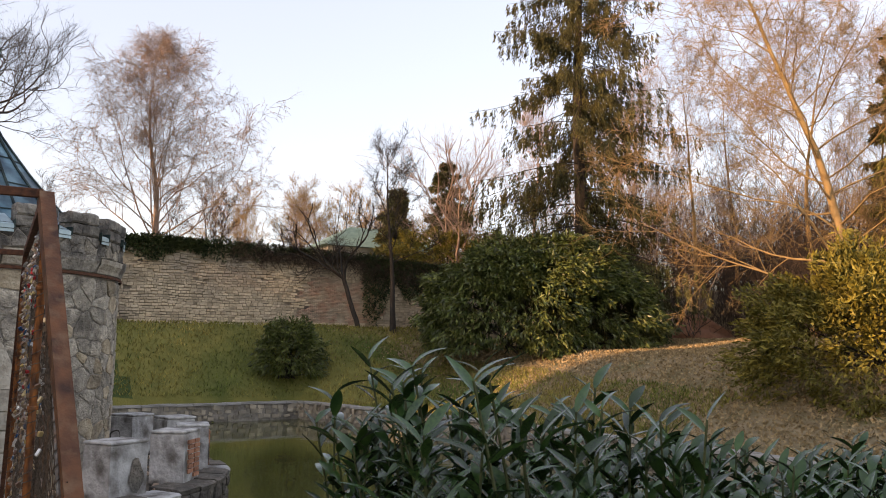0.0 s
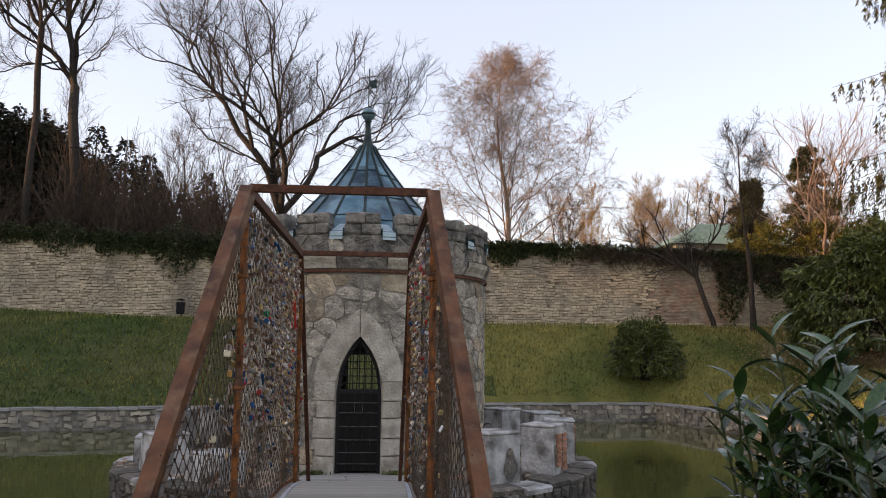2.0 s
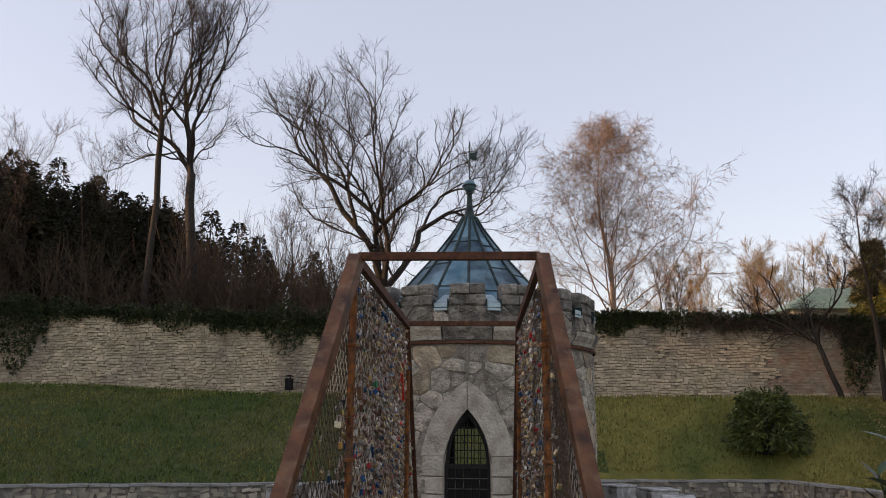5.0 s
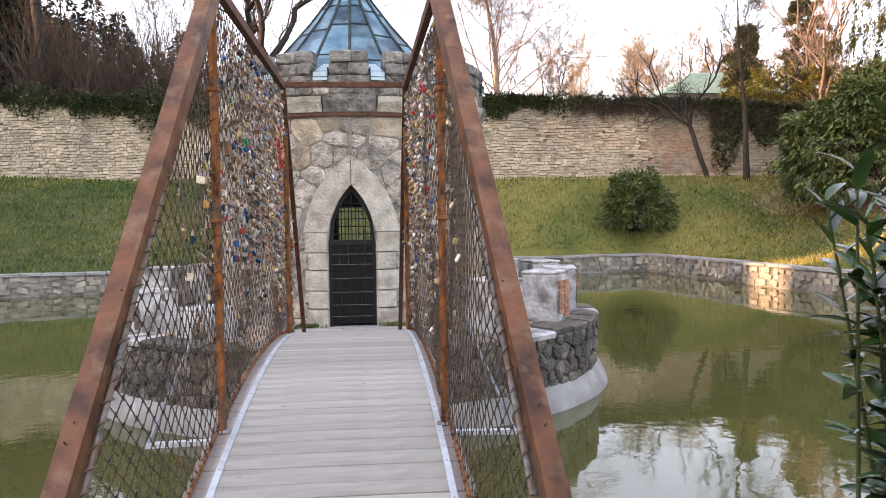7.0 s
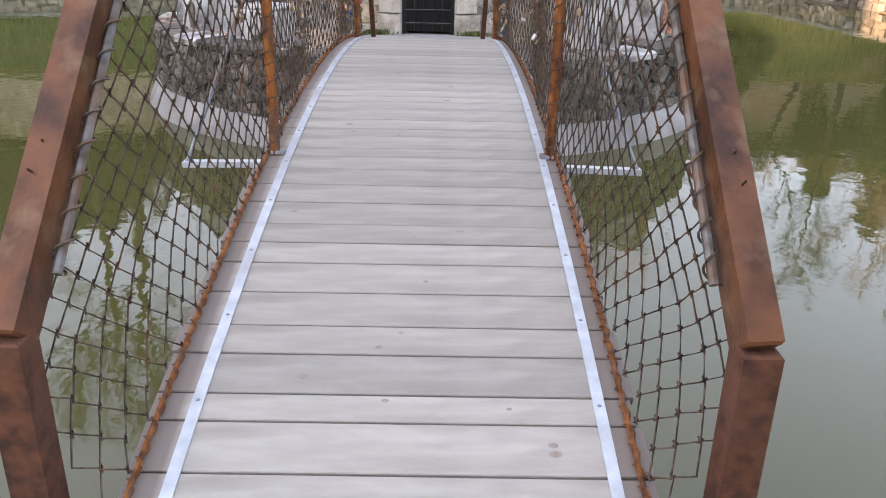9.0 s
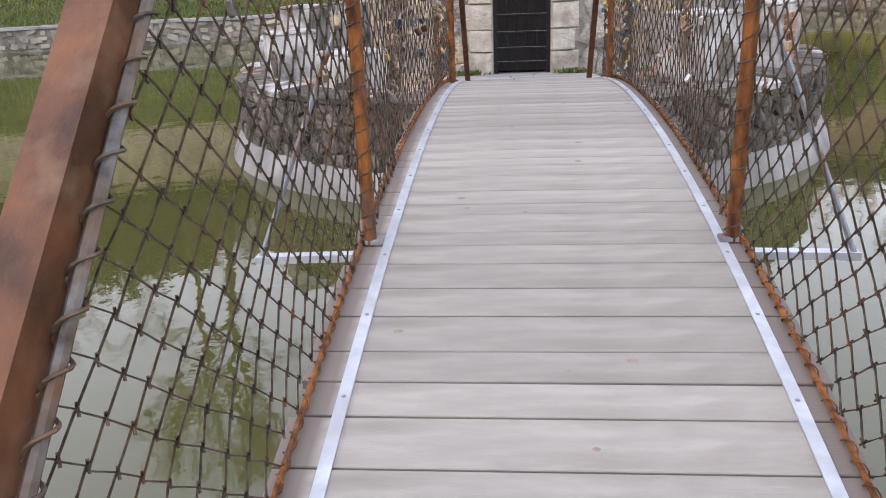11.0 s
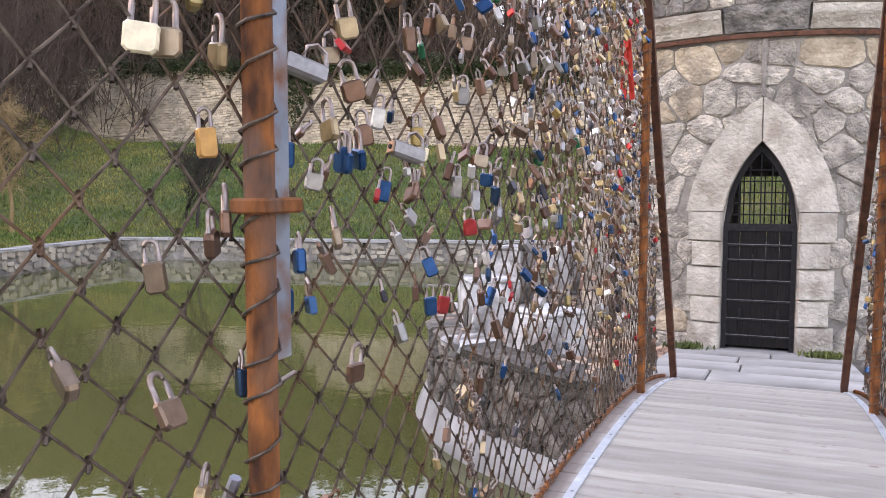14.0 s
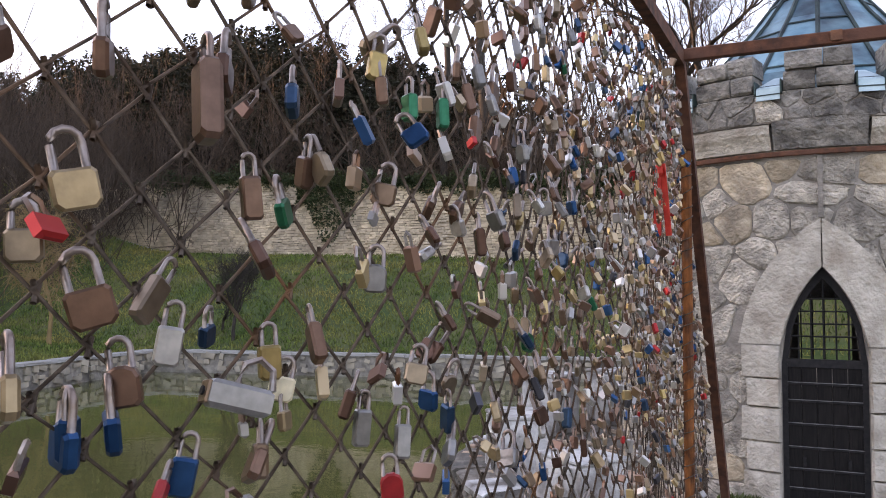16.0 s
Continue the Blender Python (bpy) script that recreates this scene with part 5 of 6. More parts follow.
# litter bin by the wall
binn = empty("litter_bin", "dark metal litter bin on a post by the wall", "litter bin", at=(-11.6, 35.0, ground_z(-11.6, 35.0)))
part("bin_body", Bag().lathe([(0.001, 0.35), (0.2, 0.35), (0.24, 0.4), (0.26, 1.0), (0.27, 1.05), (0.24, 1.06), (0.22, 0.45), (0.001, 0.44)], (0, 0), 14), BLACKIRON, binn)
part("bin_post", Bag().tube([(0, 0.26, -0.1), (0, 0.26, 1.25)], 0.035, 8), BLACKIRON, binn)
part("bin_lid", Bag().lathe([(0.001, 1.3), (0.2, 1.24), (0.28, 1.18), (0.27, 1.17), (0.001, 1.2)], (0, 0), 14), BLACKIRON, binn)


# ---- trees ----
def grow(seed, height_, limbs, spread, levels=3, lift=0.55, droop=0.0, start=0.25, trunk_r=0.22, kids=(7, 6), wander=0.12, lean=(0, 0), taper=0.8, narrow=0.6, low=1.0):
    """The sticks of a bare tree at the origin: (from, to, radii, level)."""
    r = np.random.default_rng(seed)
    out = []

    def shoot(p, d, ln, rad, level, end):
        n = {0: 12, 1: 8, 2: 5, 3: 3}.get(level, 2)
        nodes = [(p.copy(), d.copy(), rad)]
        for i in range(n):
            d = d + r.normal(0, wander * (0.5 if level == 0 else 1), 3)
            d[2] += (0.04 if level else 0.03) - droop * level * 0.12
            d = d / np.linalg.norm(d)
            q = p + d * ln / n
            r2 = rad + (end - rad) * ((i + 1) / n) ** taper
            out.append((p, q, nodes[-1][2], r2, level))
            p = q
            nodes.append((p.copy(), d.copy(), r2))
        return nodes

    def side(d, ang):
        a = np.cross(d, r.normal(size=3))
        a /= np.linalg.norm(a) + 1e-9
        v = d * math.cos(ang) + a * math.sin(ang)
        return v / np.linalg.norm(v)

    trunk = shoot(np.zeros(3), np.array([lean[0], lean[1], 1.0]), height_, trunk_r, 0, 0.015)
    level_nodes = []
    for k in range(limbs):
        f = start + (0.97 - start) * ((k + r.uniform(0, 0.8)) / limbs) ** low
        i = min(int(f * 12), 11)
        p, d, rad = trunk[i]
        q, _, _ = trunk[i + 1]
        p = p + (q - p) * (f * 12 - i)
        a = 2.4 * k + r.uniform(-0.5, 0.5)
        v = np.array([math.cos(a), math.sin(a), lift * r.uniform(0.5, 1.5) + 0.7 * f])
        ln = spread * (1 - narrow * f) * r.uniform(0.75, 1.15)
        level_nodes.append((shoot(p, v / np.linalg.norm(v), ln, max(0.32 * rad, 0.02), 1, 0.012), ln))
    for level in range(2, levels + 1):
        nxt = []
        for nodes, ln in level_nodes:
            n = kids[min(level - 2, len(kids) - 1)]
            for j in range(n):
                t = 0.25 + 0.75 * (j + r.uniform(0, 1)) / n
                i = min(int(t * (len(nodes) - 1)), len(nodes) - 2)
                p = nodes[i][0] + (nodes[i + 1][0] - nodes[i][0]) * r.uniform(0, 1)
                v = side(nodes[i][1], r.uniform(0.45, 0.95))
                v[2] += 0.12 - 0.5 * droop
                l2 = ln * r.uniform(0.3, 0.5) * (1.1 - 0.5 * t)
                nxt.append((shoot(p, v / np.linalg.norm(v), l2, max(0.55 * nodes[i][2], 0.012), level, 0.007), l2))
        level_nodes = nxt
    return out


def twig_cloud(a, b, n, length, seed, up=0.25, loose=0.55, second=3):
    """Fine twigs off the sticks a to b, each with a few twigs of its own."""
    r = np.random.default_rng(seed)
    a, b = np.repeat(np.asarray(a, float), n, 0), np.repeat(np.asarray(b, float), n, 0)
    m = len(a)
    d = b - a
    d /= np.linalg.norm(d, axis=1, keepdims=True) + 1e-9
    p = a + (b - a) * r.uniform(0, 1, (m, 1))
    v = d * 0.7 + loose * r.normal(size=(m, 3)) + [0, 0, up]
    v /= np.linalg.norm(v, axis=1, keepdims=True)
    ln = length * r.uniform(0.45, 1.1, (m, 1))
    mid = p + v * ln * 0.5
    v2 = v + 0.22 * r.normal(size=(m, 3)) + [0, 0, 0.5 * up]
    q = mid + v2 / np.linalg.norm(v2, axis=1, keepdims=True) * ln * 0.5
    A, B, R = [p, mid], [mid, q], [np.full(m, 1.0), np.full(m, 0.75)]
    for k in range(second):
        s = p + (q - p) * r.uniform(0.25, 0.95, (m, 1))
        w = v + 0.6 * r.normal(size=(m, 3)) + [0, 0, up]
        w /= np.linalg.norm(w, axis=1, keepdims=True)
        A.append(s), B.append(s + w * ln * r.uniform(0.25, 0.5, (m, 1))), R.append(np.full(m, 0.7))
    return np.concatenate(A), np.concatenate(B), np.concatenate(R)


def fork_tree(seed, bole, ln, depth, trunk_r, lean=(0, 0), lift=0.05, wander=0.13, angle=(0.28, 0.6), stems=1):
    """The sticks of a tree whose limbs fork again and again."""
    r = np.random.default_rng(seed)
    out = []

    def side(d, ang):
        a = np.cross(d, r.normal(size=3))
        a /= np.linalg.norm(a) + 1e-9
        return d * math.cos(ang) + a * math.sin(ang)

    def run(p, d, length, rad, end, level, n):
        nodes = [p]
        for i in range(n):
            d = d + r.normal(0, wander, 3) * (0.4 if level == 0 else 1)
            d[2] += lift
            d = d / np.linalg.norm(d)
            q = p + d * length / n
            out.append((p, q, rad + (end - rad) * i / n, rad + (end - rad) * (i + 1) / n, level))
            p = q
            nodes.append(p)
        return nodes, d

    def fork(p, d, length, rad, level):
        nodes, d2 = run(p, d, length, rad, rad * 0.76, level, 5)
        if level >= depth or rad < 0.009:
            return
        for i in (1, 2, 3):
            if r.random() < 0.42:
                fork(nodes[i], side(d2, r.uniform(0.6, 1.0)), length * 0.6, rad * 0.36, level + 2)
        for k in range(2 if r.random() < 0.7 else 3):
            fork(nodes[-1], side(d2, r.uniform(*angle)), length * r.uniform(0.66, 0.92), rad * (0.7 if k == 0 else 0.5), level + 1)

    for s in range(stems):
        a = 2.4 * s
        l0 = (lean[0] + (0.16 * math.cos(a) if stems > 1 else 0), lean[1] + (0.16 * math.sin(a) if stems > 1 else 0))
        nodes, d = run(np.array([0.25 * math.cos(a), 0.25 * math.sin(a), 0]) * (stems > 1), np.array([l0[0], l0[1], 1.0]), bole, trunk_r, trunk_r * 0.8, 0, 5)
        for k in range(4):
            v = side(d, r.uniform(0.2, 0.75))
            fork(nodes[-1], v, ln * r.uniform(0.75, 1.1), trunk_r * (0.6 if k else 0.72), 1)
    return out


def plant(label, x, y, segs, bark, twig, seed, per=2, length=1.2, fine=0.011, up=0.25, loose=0.55, second=3, from_level=3, z=None):
    ob = empty("tree", label, "tree", "", (x, y, (ground_z(x, y) if z is None else z) - 0.1))
    low = [s for s in segs if s[4] == 0]
    part("trunk", sticks("trunk", [s[0] for s in low], [s[1] for s in low], [s[2] for s in low], [s[3] for s in low], bark, 9), bark, ob)
    lim = [s for s in segs if s[4] > 0]
    A, B = np.array([s[0] for s in lim]), np.array([s[1] for s in lim])
    RA, RB = np.array([s[2] for s in lim]), np.array([s[3] for s in lim])
    lev = np.array([s[4] for s in lim])
    k = lev >= from_level
    a, b, r = twig_cloud(A[k], B[k], per, length, seed, up, loose, second)
    crown = sticks("crown", np.concatenate([A, a]), np.concatenate([B, b]), np.concatenate([RA, r * fine]), np.concatenate([RB, r * fine * 0.6]), twig, 3)
    part("crown", crown, twig, ob)
    return ob


def forked(label, x, y, seed, bark, twig, bole, ln, depth, trunk_r, per=3, length=1.2, fine=0.011, up=0.25, loose=0.55, second=3, from_level=3, **kw):
    return plant(label, x, y, fork_tree(seed, bole, ln, depth, trunk_r, **kw), bark, twig, seed, per, length, fine, up, loose, second, from_level)


def limbed(label, x, y, seed, bark, twig, per=4, length=1.0, fine=0.011, up=0.2, loose=0.55, second=3, from_level=2, **kw):
    return plant(label, x, y, grow(seed, **kw), bark, twig, seed, per, length, fine, up, loose, second, from_level)


forked("large bare dark lime tree behind the garden wall", -6.9, 44, 4, BARK, BARK, 3.4, 5.3, 7, 0.5, per=1, length=0.8, fine=0.006, lift=0.05, wander=0.13, second=1, from_level=6, angle=(0.27, 0.62))
forked("tall slim bare tree behind the garden wall", -23.9, 42, 9, BARK, BARK, 16.5, 3.4, 5, 0.26, per=1, length=1.2, fine=0.0075, lift=0.1, wander=0.17, second=2, from_level=4, angle=(0.15, 0.36))
forked("tall forked bare tree behind the garden wall", -20.9, 43, 14, BARK, BARK, 12.6, 4.4, 6, 0.4, per=1, length=1.3, fine=0.0075, lift=0.09, wander=0.18, second=1, from_level=5, angle=(0.17, 0.4), lean=(0.02, 0))
limbed("bare birch with fine drooping pinkish twigs", 9.6, 44, 17, PALEBARK, PALEBARK, per=1, length=1.3, fine=0.011, up=-0.3, second=3, from_level=3, height_=14.8, limbs=32, spread=11.5, levels=3, lift=0.85, droop=0.14, start=0.04, trunk_r=0.26, kids=(9, 6), wander=0.14, narrow=0.84, low=1.5)
forked("small bare tree leaning before the garden wall", 21.0, 34.0, 23, BARK, BARK, 3.4, 2.0, 4, 0.17, per=1, length=0.8, fine=0.009, second=1, lean=(-0.3, 0))
limbed("slender bare tree before the garden wall", 22.8, 32.6, 29, BARK, BARK, per=1, length=0.8, fine=0.009, second=1, from_level=3, height_=11.8, limbs=18, spread=4.8, levels=3, lift=0.9, start=0.38, trunk_r=0.22, kids=(6, 4), narrow=0.6)
limbed("bare larch with long drooping branches, coloured gold for low sun", 42.5, 14.0, 31, SUNGOLDBARK, SUNGOLDBARK, per=2, length=1.2, fine=0.011, up=0.0, loose=0.6, second=2, from_level=3, height_=27, limbs=46, spread=14.0, levels=3, lift=0.35, droop=0.2, start=0.04, trunk_r=0.36, kids=(9, 5), wander=0.14, narrow=0.4)
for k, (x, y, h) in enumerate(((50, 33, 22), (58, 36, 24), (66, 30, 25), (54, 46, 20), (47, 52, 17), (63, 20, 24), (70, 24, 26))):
    limbed("bare sunlit tree at the edge of the park", x, y, 200 + k, SUNGOLDBARK, SUNGOLDBARK if k % 2 else PALEBARK, per=1, length=1.3, fine=0.012, up=0.2, second=2, from_level=3, height_=h, limbs=22, spread=h * 0.4, levels=3, lift=0.8, start=0.1, trunk_r=0.25, kids=(8, 4), narrow=0.4)
limbed("golden weeping shrub on the pond bank", -31.0, 16.0, 260, SUNGOLDBARK, SUNGOLDBARK, per=2, length=0.9, fine=0.01, up=-0.4, second=1, from_level=2, height_=5.5, limbs=16, spread=2.6, levels=2, lift=0.8, droop=0.4, start=0.3, trunk_r=0.12, kids=(7,), narrow=0.3)
forked("dark bare shrub on the grass bank", -24.6, 20.6, 261, BARK, BARK, 1.2, 1.2, 4, 0.09, per=1, length=0.6, fine=0.009, second=1, from_level=3)
forked("dark bare shrub on the grass bank", -26.0, 21.5, 262, BARK, BARK, 0.6, 1.1, 4, 0.07, per=1, length=0.6, fine=0.009, second=1, from_level=3)
limbed("bare tree behind the hedge, coloured gold for low sun", 46.0, 40.0, 37, SUNGOLDBARK, PALEBARK, per=1, length=1.1, fine=0.011, second=1, from_level=3, height_=20, limbs=20, spread=9, levels=3, lift=0.7, start=0.15, trunk_r=0.3, kids=(8, 5))
limbed("bare tree at the edge of the park, coloured gold for low sun", 55.0, 26.0, 38, SUNGOLDBARK, SUNGOLDBARK, per=1, length=1.2, fine=0.013, second=1, from_level=3, height_=25, limbs=24, spread=11, levels=3, lift=0.6, start=0.12, trunk_r=0.3, kids=(8, 5))
forked("bare tree beside the spruce", 30.5, 38.5, 41, BARK, PALEBARK, 4.0, 4.2, 5, 0.24, per=1, length=1.1, fine=0.01, second=1, from_level=4)
for k, (x, y, h) in enumerate(((-13, 58, 12), (-18, 62, 13), (-9.5, 66, 11), (-1, 62, 8), (4, 70, 9), (-33, 52, 15), (-40, 50, 17), (-29, 58, 14), (17, 60, 8), (15, 47, 5), (-36, 44, 12), (-46, 46, 13), (-15.5, 54, 11), (-50, 60, 15), (13, 56, 7))):
    limbed("bare brown tree on the slope behind the wall", x, y, 50 + k, BARK, BROWNTWIG, per=1, length=0.09 * h, fine=0.011, up=0.35, second=2, height_=h, limbs=14, spread=h * 0.45, levels=2, lift=1.1, start=0.15, trunk_r=0.014 * h, kids=(8,), narrow=0.4)
for k in range(15):
    x, y = 24 + 2.2 * k + 2 * math.sin(5 * k), 84 + 6 * math.cos(3 * k)
    limbed("bare sunlit tree on the far ridge", x, y, 80 + k, SUNGOLDBARK, SUNGOLDBARK, per=2, length=1.2, fine=0.015, up=0.35, second=2, height_=9 + 2.0 * math.sin(2 * k), limbs=14, spread=5.0, levels=2, lift=1.0, start=0.08, trunk_r=0.16, kids=(7,), narrow=0.4)


def conifer(label, x, y, h, spread, seed, material, n_whorls, per, leaf=0.5, bare=0.12, z=None, droop=0.8, name="spruce", width=0.14, shape=0.75, hang=0.25, thick=1):
    r = np.random.default_rng(seed)
    ob = empty(name, label, "tree", "", (x, y, (ground_z(x, y) if z is None else z) - 0.1))
    part("trunk", Bag().tube([(0.1 * math.sin(i), 0.1 * math.cos(1.3 * i), h * i / 10) for i in range(11)], [0.016 * h * (1 - i / 10.4) + 0.02 for i in range(11)], 8), BARK, ob)
    A, B, RA, RB, P, D = [], [], [], [], [], []
    for w in range(n_whorls):
        f = bare + (0.98 - bare) * w / n_whorls
        for k in range(per):
            a = r.uniform(0, 6.283)
            ln = spread * (1 - f) ** shape * r.uniform(0.45, 1.15) + 0.25
            p = np.array([0, 0, h * f + r.uniform(-0.3, 0.3)])
            v = np.array([math.cos(a), math.sin(a), 0.15 - 0.35 * (1 - f)])
            for i in range(6):
                q = p + v / np.linalg.norm(v) * ln / 6
                v[2] += 0.07 if i > 2 else -0.08
                A.append(p), B.append(q), RA.append(0.05 * (1 - i / 6.5) * (1 - f) + 0.012), RB.append(0.05 * (1 - (i + 1) / 6.5) * (1 - f) + 0.008)
                if i > 0:
                    m = thick * (14 + 5 * i)
                    strand = r.integers(0, 6, m)
                    t = (strand[:, None] + 0.25 * r.uniform(0, 1, (m, 1))) / 6
                    shift = r.normal(0, 0.1 * ln / 3, (6, 3))[strand] * [1, 1, 0.3]
                    fall = hang * r.uniform(0.35, 1, 6)[strand] * r.uniform(0, 1, m)
                    P.append(p + (q - p) * t + shift + r.normal(0, 0.05, (m, 3)) - np.stack([0 * fall, 0 * fall, fall], 1))
                    D.append(np.tile(v * 0.5, (m, 1)))
                p = q
    tagged(part("branchwork", sticks("branchwork", A, B, RA, RB, BARK, 4), BARK, ob), kind="stuff")
    P, D = np.concatenate(P), np.concatenate(D)
    part("needles", leaves("needles", P, D, leaf, width, material, 0.2, droop, 0.45, seed), material, ob)
    return ob


conifer("tall old spruce with drooping sunlit branches", 36.0, 30.0, 36, 10.5, 3, NEEDLE, 38, 6, 0.36, 0.07, droop=1.2, width=0.075, shape=0.62, hang=1.5, thick=3)
conifer("small conifer behind the garden wall", 33.5, 55, 9.5, 3.2, 5, OLIVENEEDLE, 14, 7, 0.45, 0.05, droop=0.2)
conifer("small conifer behind the garden wall", 38.5, 54, 12.5, 3.6, 6, OLIVENEEDLE, 16, 7, 0.45, 0.05, droop=0.2)
conifer("dark conifer at the edge of the park", 62.0, 22.0, 26, 6, 8, NEEDLE, 18, 7, 0.7, 0.05, droop=0.6, width=0.2)
conifer("golden brown conifer at the edge of the park", 57.0, 18.0, 24, 5.5, 18, YELLOWLEAF, 24, 7, 0.6, 0.03, droop=1.0, width=0.16, hang=0.8)

# dark mixed wood on the hillside
rf = np.random.default_rng(12)
P, D, A, B, RA = [], [], [], [], []
for k in range(330):
    x, y = -16 - rf.uniform(0, 1) ** 0.8 * 85, rf.uniform(44, 96)
    if k > 120:
        x, y = rf.uniform(-90, -24), rf.uniform(44, 66)
    if x > -22 and y < 60:
        continue
    z = ground_z(x, y)
    h = rf.uniform(8.5, 13.0) + 3.4 * min(1.0, max(0.0, (-x / (y + 11) - 0.55) / 0.22))
    A.append((x, y, z)), B.append((x, y, z + h)), RA.append(0.2)
    n = 700
    t = rf.uniform(0.04, 1, n) ** 0.8
    rad = (1 - t) ** 0.8 * h * 0.3 * rf.uniform(0.5, 1.05, n) + 0.15
    a = rf.uniform(0, 6.283, n)
    P.append(np.stack([x + rad * np.cos(a), y + rad * np.sin(a), z + t * h], 1))
    D.append(np.stack([np.cos(a), np.sin(a), 0 * a], 1))
far_wood = tagged(part("hillside_wood", leaves("hillside_wood", np.concatenate(P), np.concatenate(D), 0.55, 0.24, DARKNEEDLE, 0.2, 0.4, 0.5, 4), DARKNEEDLE), "dark mixed wood on the hillside behind the wall", "wood", kind="stuff")
part("stems", sticks("stems", A, B, RA, [0.03] * len(A), BARK, 5), BARK, far_wood)
A, B, RA, RB = [], [], [], []
for k in range(960):
    x, y = rf.uniform(-80, -8), rf.uniform(39, 66)
    if k > 400:
        x, y = rf.uniform(40, 92), rf.uniform(8, 60)
    if k > 560:
        x, y = rf.uniform(52, 105), rf.uniform(4, 62)
    if k > 780:
        x, y = rf.uniform(-82, -40), rf.uniform(9, 38)
    z, h = ground_z(x, y), (rf.uniform(9, 17) if 560 < k < 780 else rf.uniform(4, 8.5)) + 3.4 * min(1.0, max(0.0, (-x / (y + 11) - 0.55) / 0.22))
    for j in range(26):
        v = rf.normal(0, 0.45, 3) + [0, 0, 0.9]
        p = np.array([x, y, z + rf.uniform(0, 0.5) * h]) + rf.normal(0, 0.3, 3) * [1, 1, 0]
        q = p + v * h * rf.uniform(0.25, 0.5)
        A.append(p), B.append(q), RA.append(0.035), RB.append(0.01)
        for _ in range(3):
            q2 = q + (rf.normal(0, 0.5, 3) + [0, 0, 0.5]) * h * 0.14
            A.append(p + (q - p) * rf.uniform(0.4, 1)), B.append(q2), RA.append(0.016), RB.append(0.008)
tagged(part("undergrowth", sticks("undergrowth", A, B, RA, RB, BROWNTWIG), BROWNTWIG), "bare brown undergrowth on the slopes behind the wall and park", "undergrowth", kind="stuff")


def bush(name, label, category, centre, radii, n, material, length, width, seed, lump=0.22, droop=0.3, inner=0.72, base=None, kind="", clump=0.035):
    """A leafy mass with an uneven outline on a frame of branches."""
    r = np.random.default_rng(seed)
    tufts = max(30, n // 34)
    u0 = r.normal(size=(tufts, 3))
    u0 /= np.linalg.norm(u0, axis=1, keepdims=True)
    pick = r.integers(0, tufts, n)
    depth = r.uniform(-0.07, 0.05, tufts)[pick]
    u = u0[pick] + r.normal(0, clump, (n, 3))
    u /= np.linalg.norm(u, axis=1, keepdims=True)
    u[:, 2] = np.where(u[:, 2] < -0.35, -u[:, 2], u[:, 2])
    q = u * 3.1
    k = 1 + lump * (np.sin(2.1 * q[:, 0] + 1.1 * np.sin(1.7 * q[:, 2] + seed)) * np.cos(1.9 * q[:, 1] + seed) + 0.6 * np.sin(4.7 * q[:, 0] + 3.3 * q[:, 2]) * np.sin(4.1 * q[:, 1] - 2.9 * q[:, 2]))
    rad = k * (inner + (1 - inner) * r.uniform(0, 1, n) ** 0.5) + r.normal(0, 0.012, n) + depth
    p = u * rad[:, None] * np.array(radii)
    z0 = base if base is not None else ground_z(centre[0], centre[1])
    ob = empty(name, label, category, "", (centre[0], centre[1], z0), kind)
    p[:, 2] += centre[2] - z0
    gz = height(p[:, 0] + centre[0], p[:, 1] + centre[1]) - z0
    keep = p[:, 2] > gz + 0.03
    p, u = p[keep], u[keep]
    part("foliage", leaves("foliage", p, u, length, width, material, 0.25, droop, 0.55, seed), material, ob)
    m = 40
    ends = p[r.integers(0, len(p), m)] * 0.9
    st = r.normal(0, 0.15, (m, 3)) * [radii[0], radii[1], 0]
    st[:, 2] = -0.1
    tagged(part("branchwork", sticks("branchwork", st, ends, [0.05] * m, [0.015] * m, BARK, 4), BARK, ob), kind="stuff")
    return ob


bush("round_bush", "round dark green evergreen bush on the grass bank", "bush", (15.2, 30.2, 1.75), (1.85, 1.7, 2.1), 6500, HEDGE, 0.32, 0.11, 1, 0.24, 0.6, 0.7, clump=0.1)
bush("laurel_hedge", "huge clipped evergreen laurel hedge", "hedge", (29.8, 25.5, 4.2), (8.2, 4.5, 4.9), 46000, HEDGE, 0.4, 0.15, 2, 0.12, 0.9, 0.88, clump=0.03)
bush("yellow_bush", "large yellow-green evergreen bush in evening light", "bush", (29.7, 3.1, 2.0), (6.2, 4.2, 4.0), 40000, YELLOWLEAF, 0.26, 0.11, 3, 0.2, 0.2, 0.84, clump=0.04)
bush("low_bush", "low green bush under the spruce", "bush", (36, 28, 5.5), (5, 3, 4.0), 9000, HEDGE, 0.32, 0.12, 6, 0.2, 0.3)
bush("far_bush", "olive green shrubs behind the garden wall", "bush", (31.5, 40, 8.6), (6, 2.5, 3.0), 9000, YELLOWLEAF, 0.3, 0.12, 7, 0.25, 0.2)
bush("far_bush", "olive green shrubs behind the garden wall", "bush", (40, 44, 9.0), (6, 3, 3.4), 7000, YELLOWLEAF, 0.3, 0.12, 8, 0.25, 0.2)

# ivy and bare tangle on the garden wall
ri = np.random.default_rng(9)
P, D = [], []


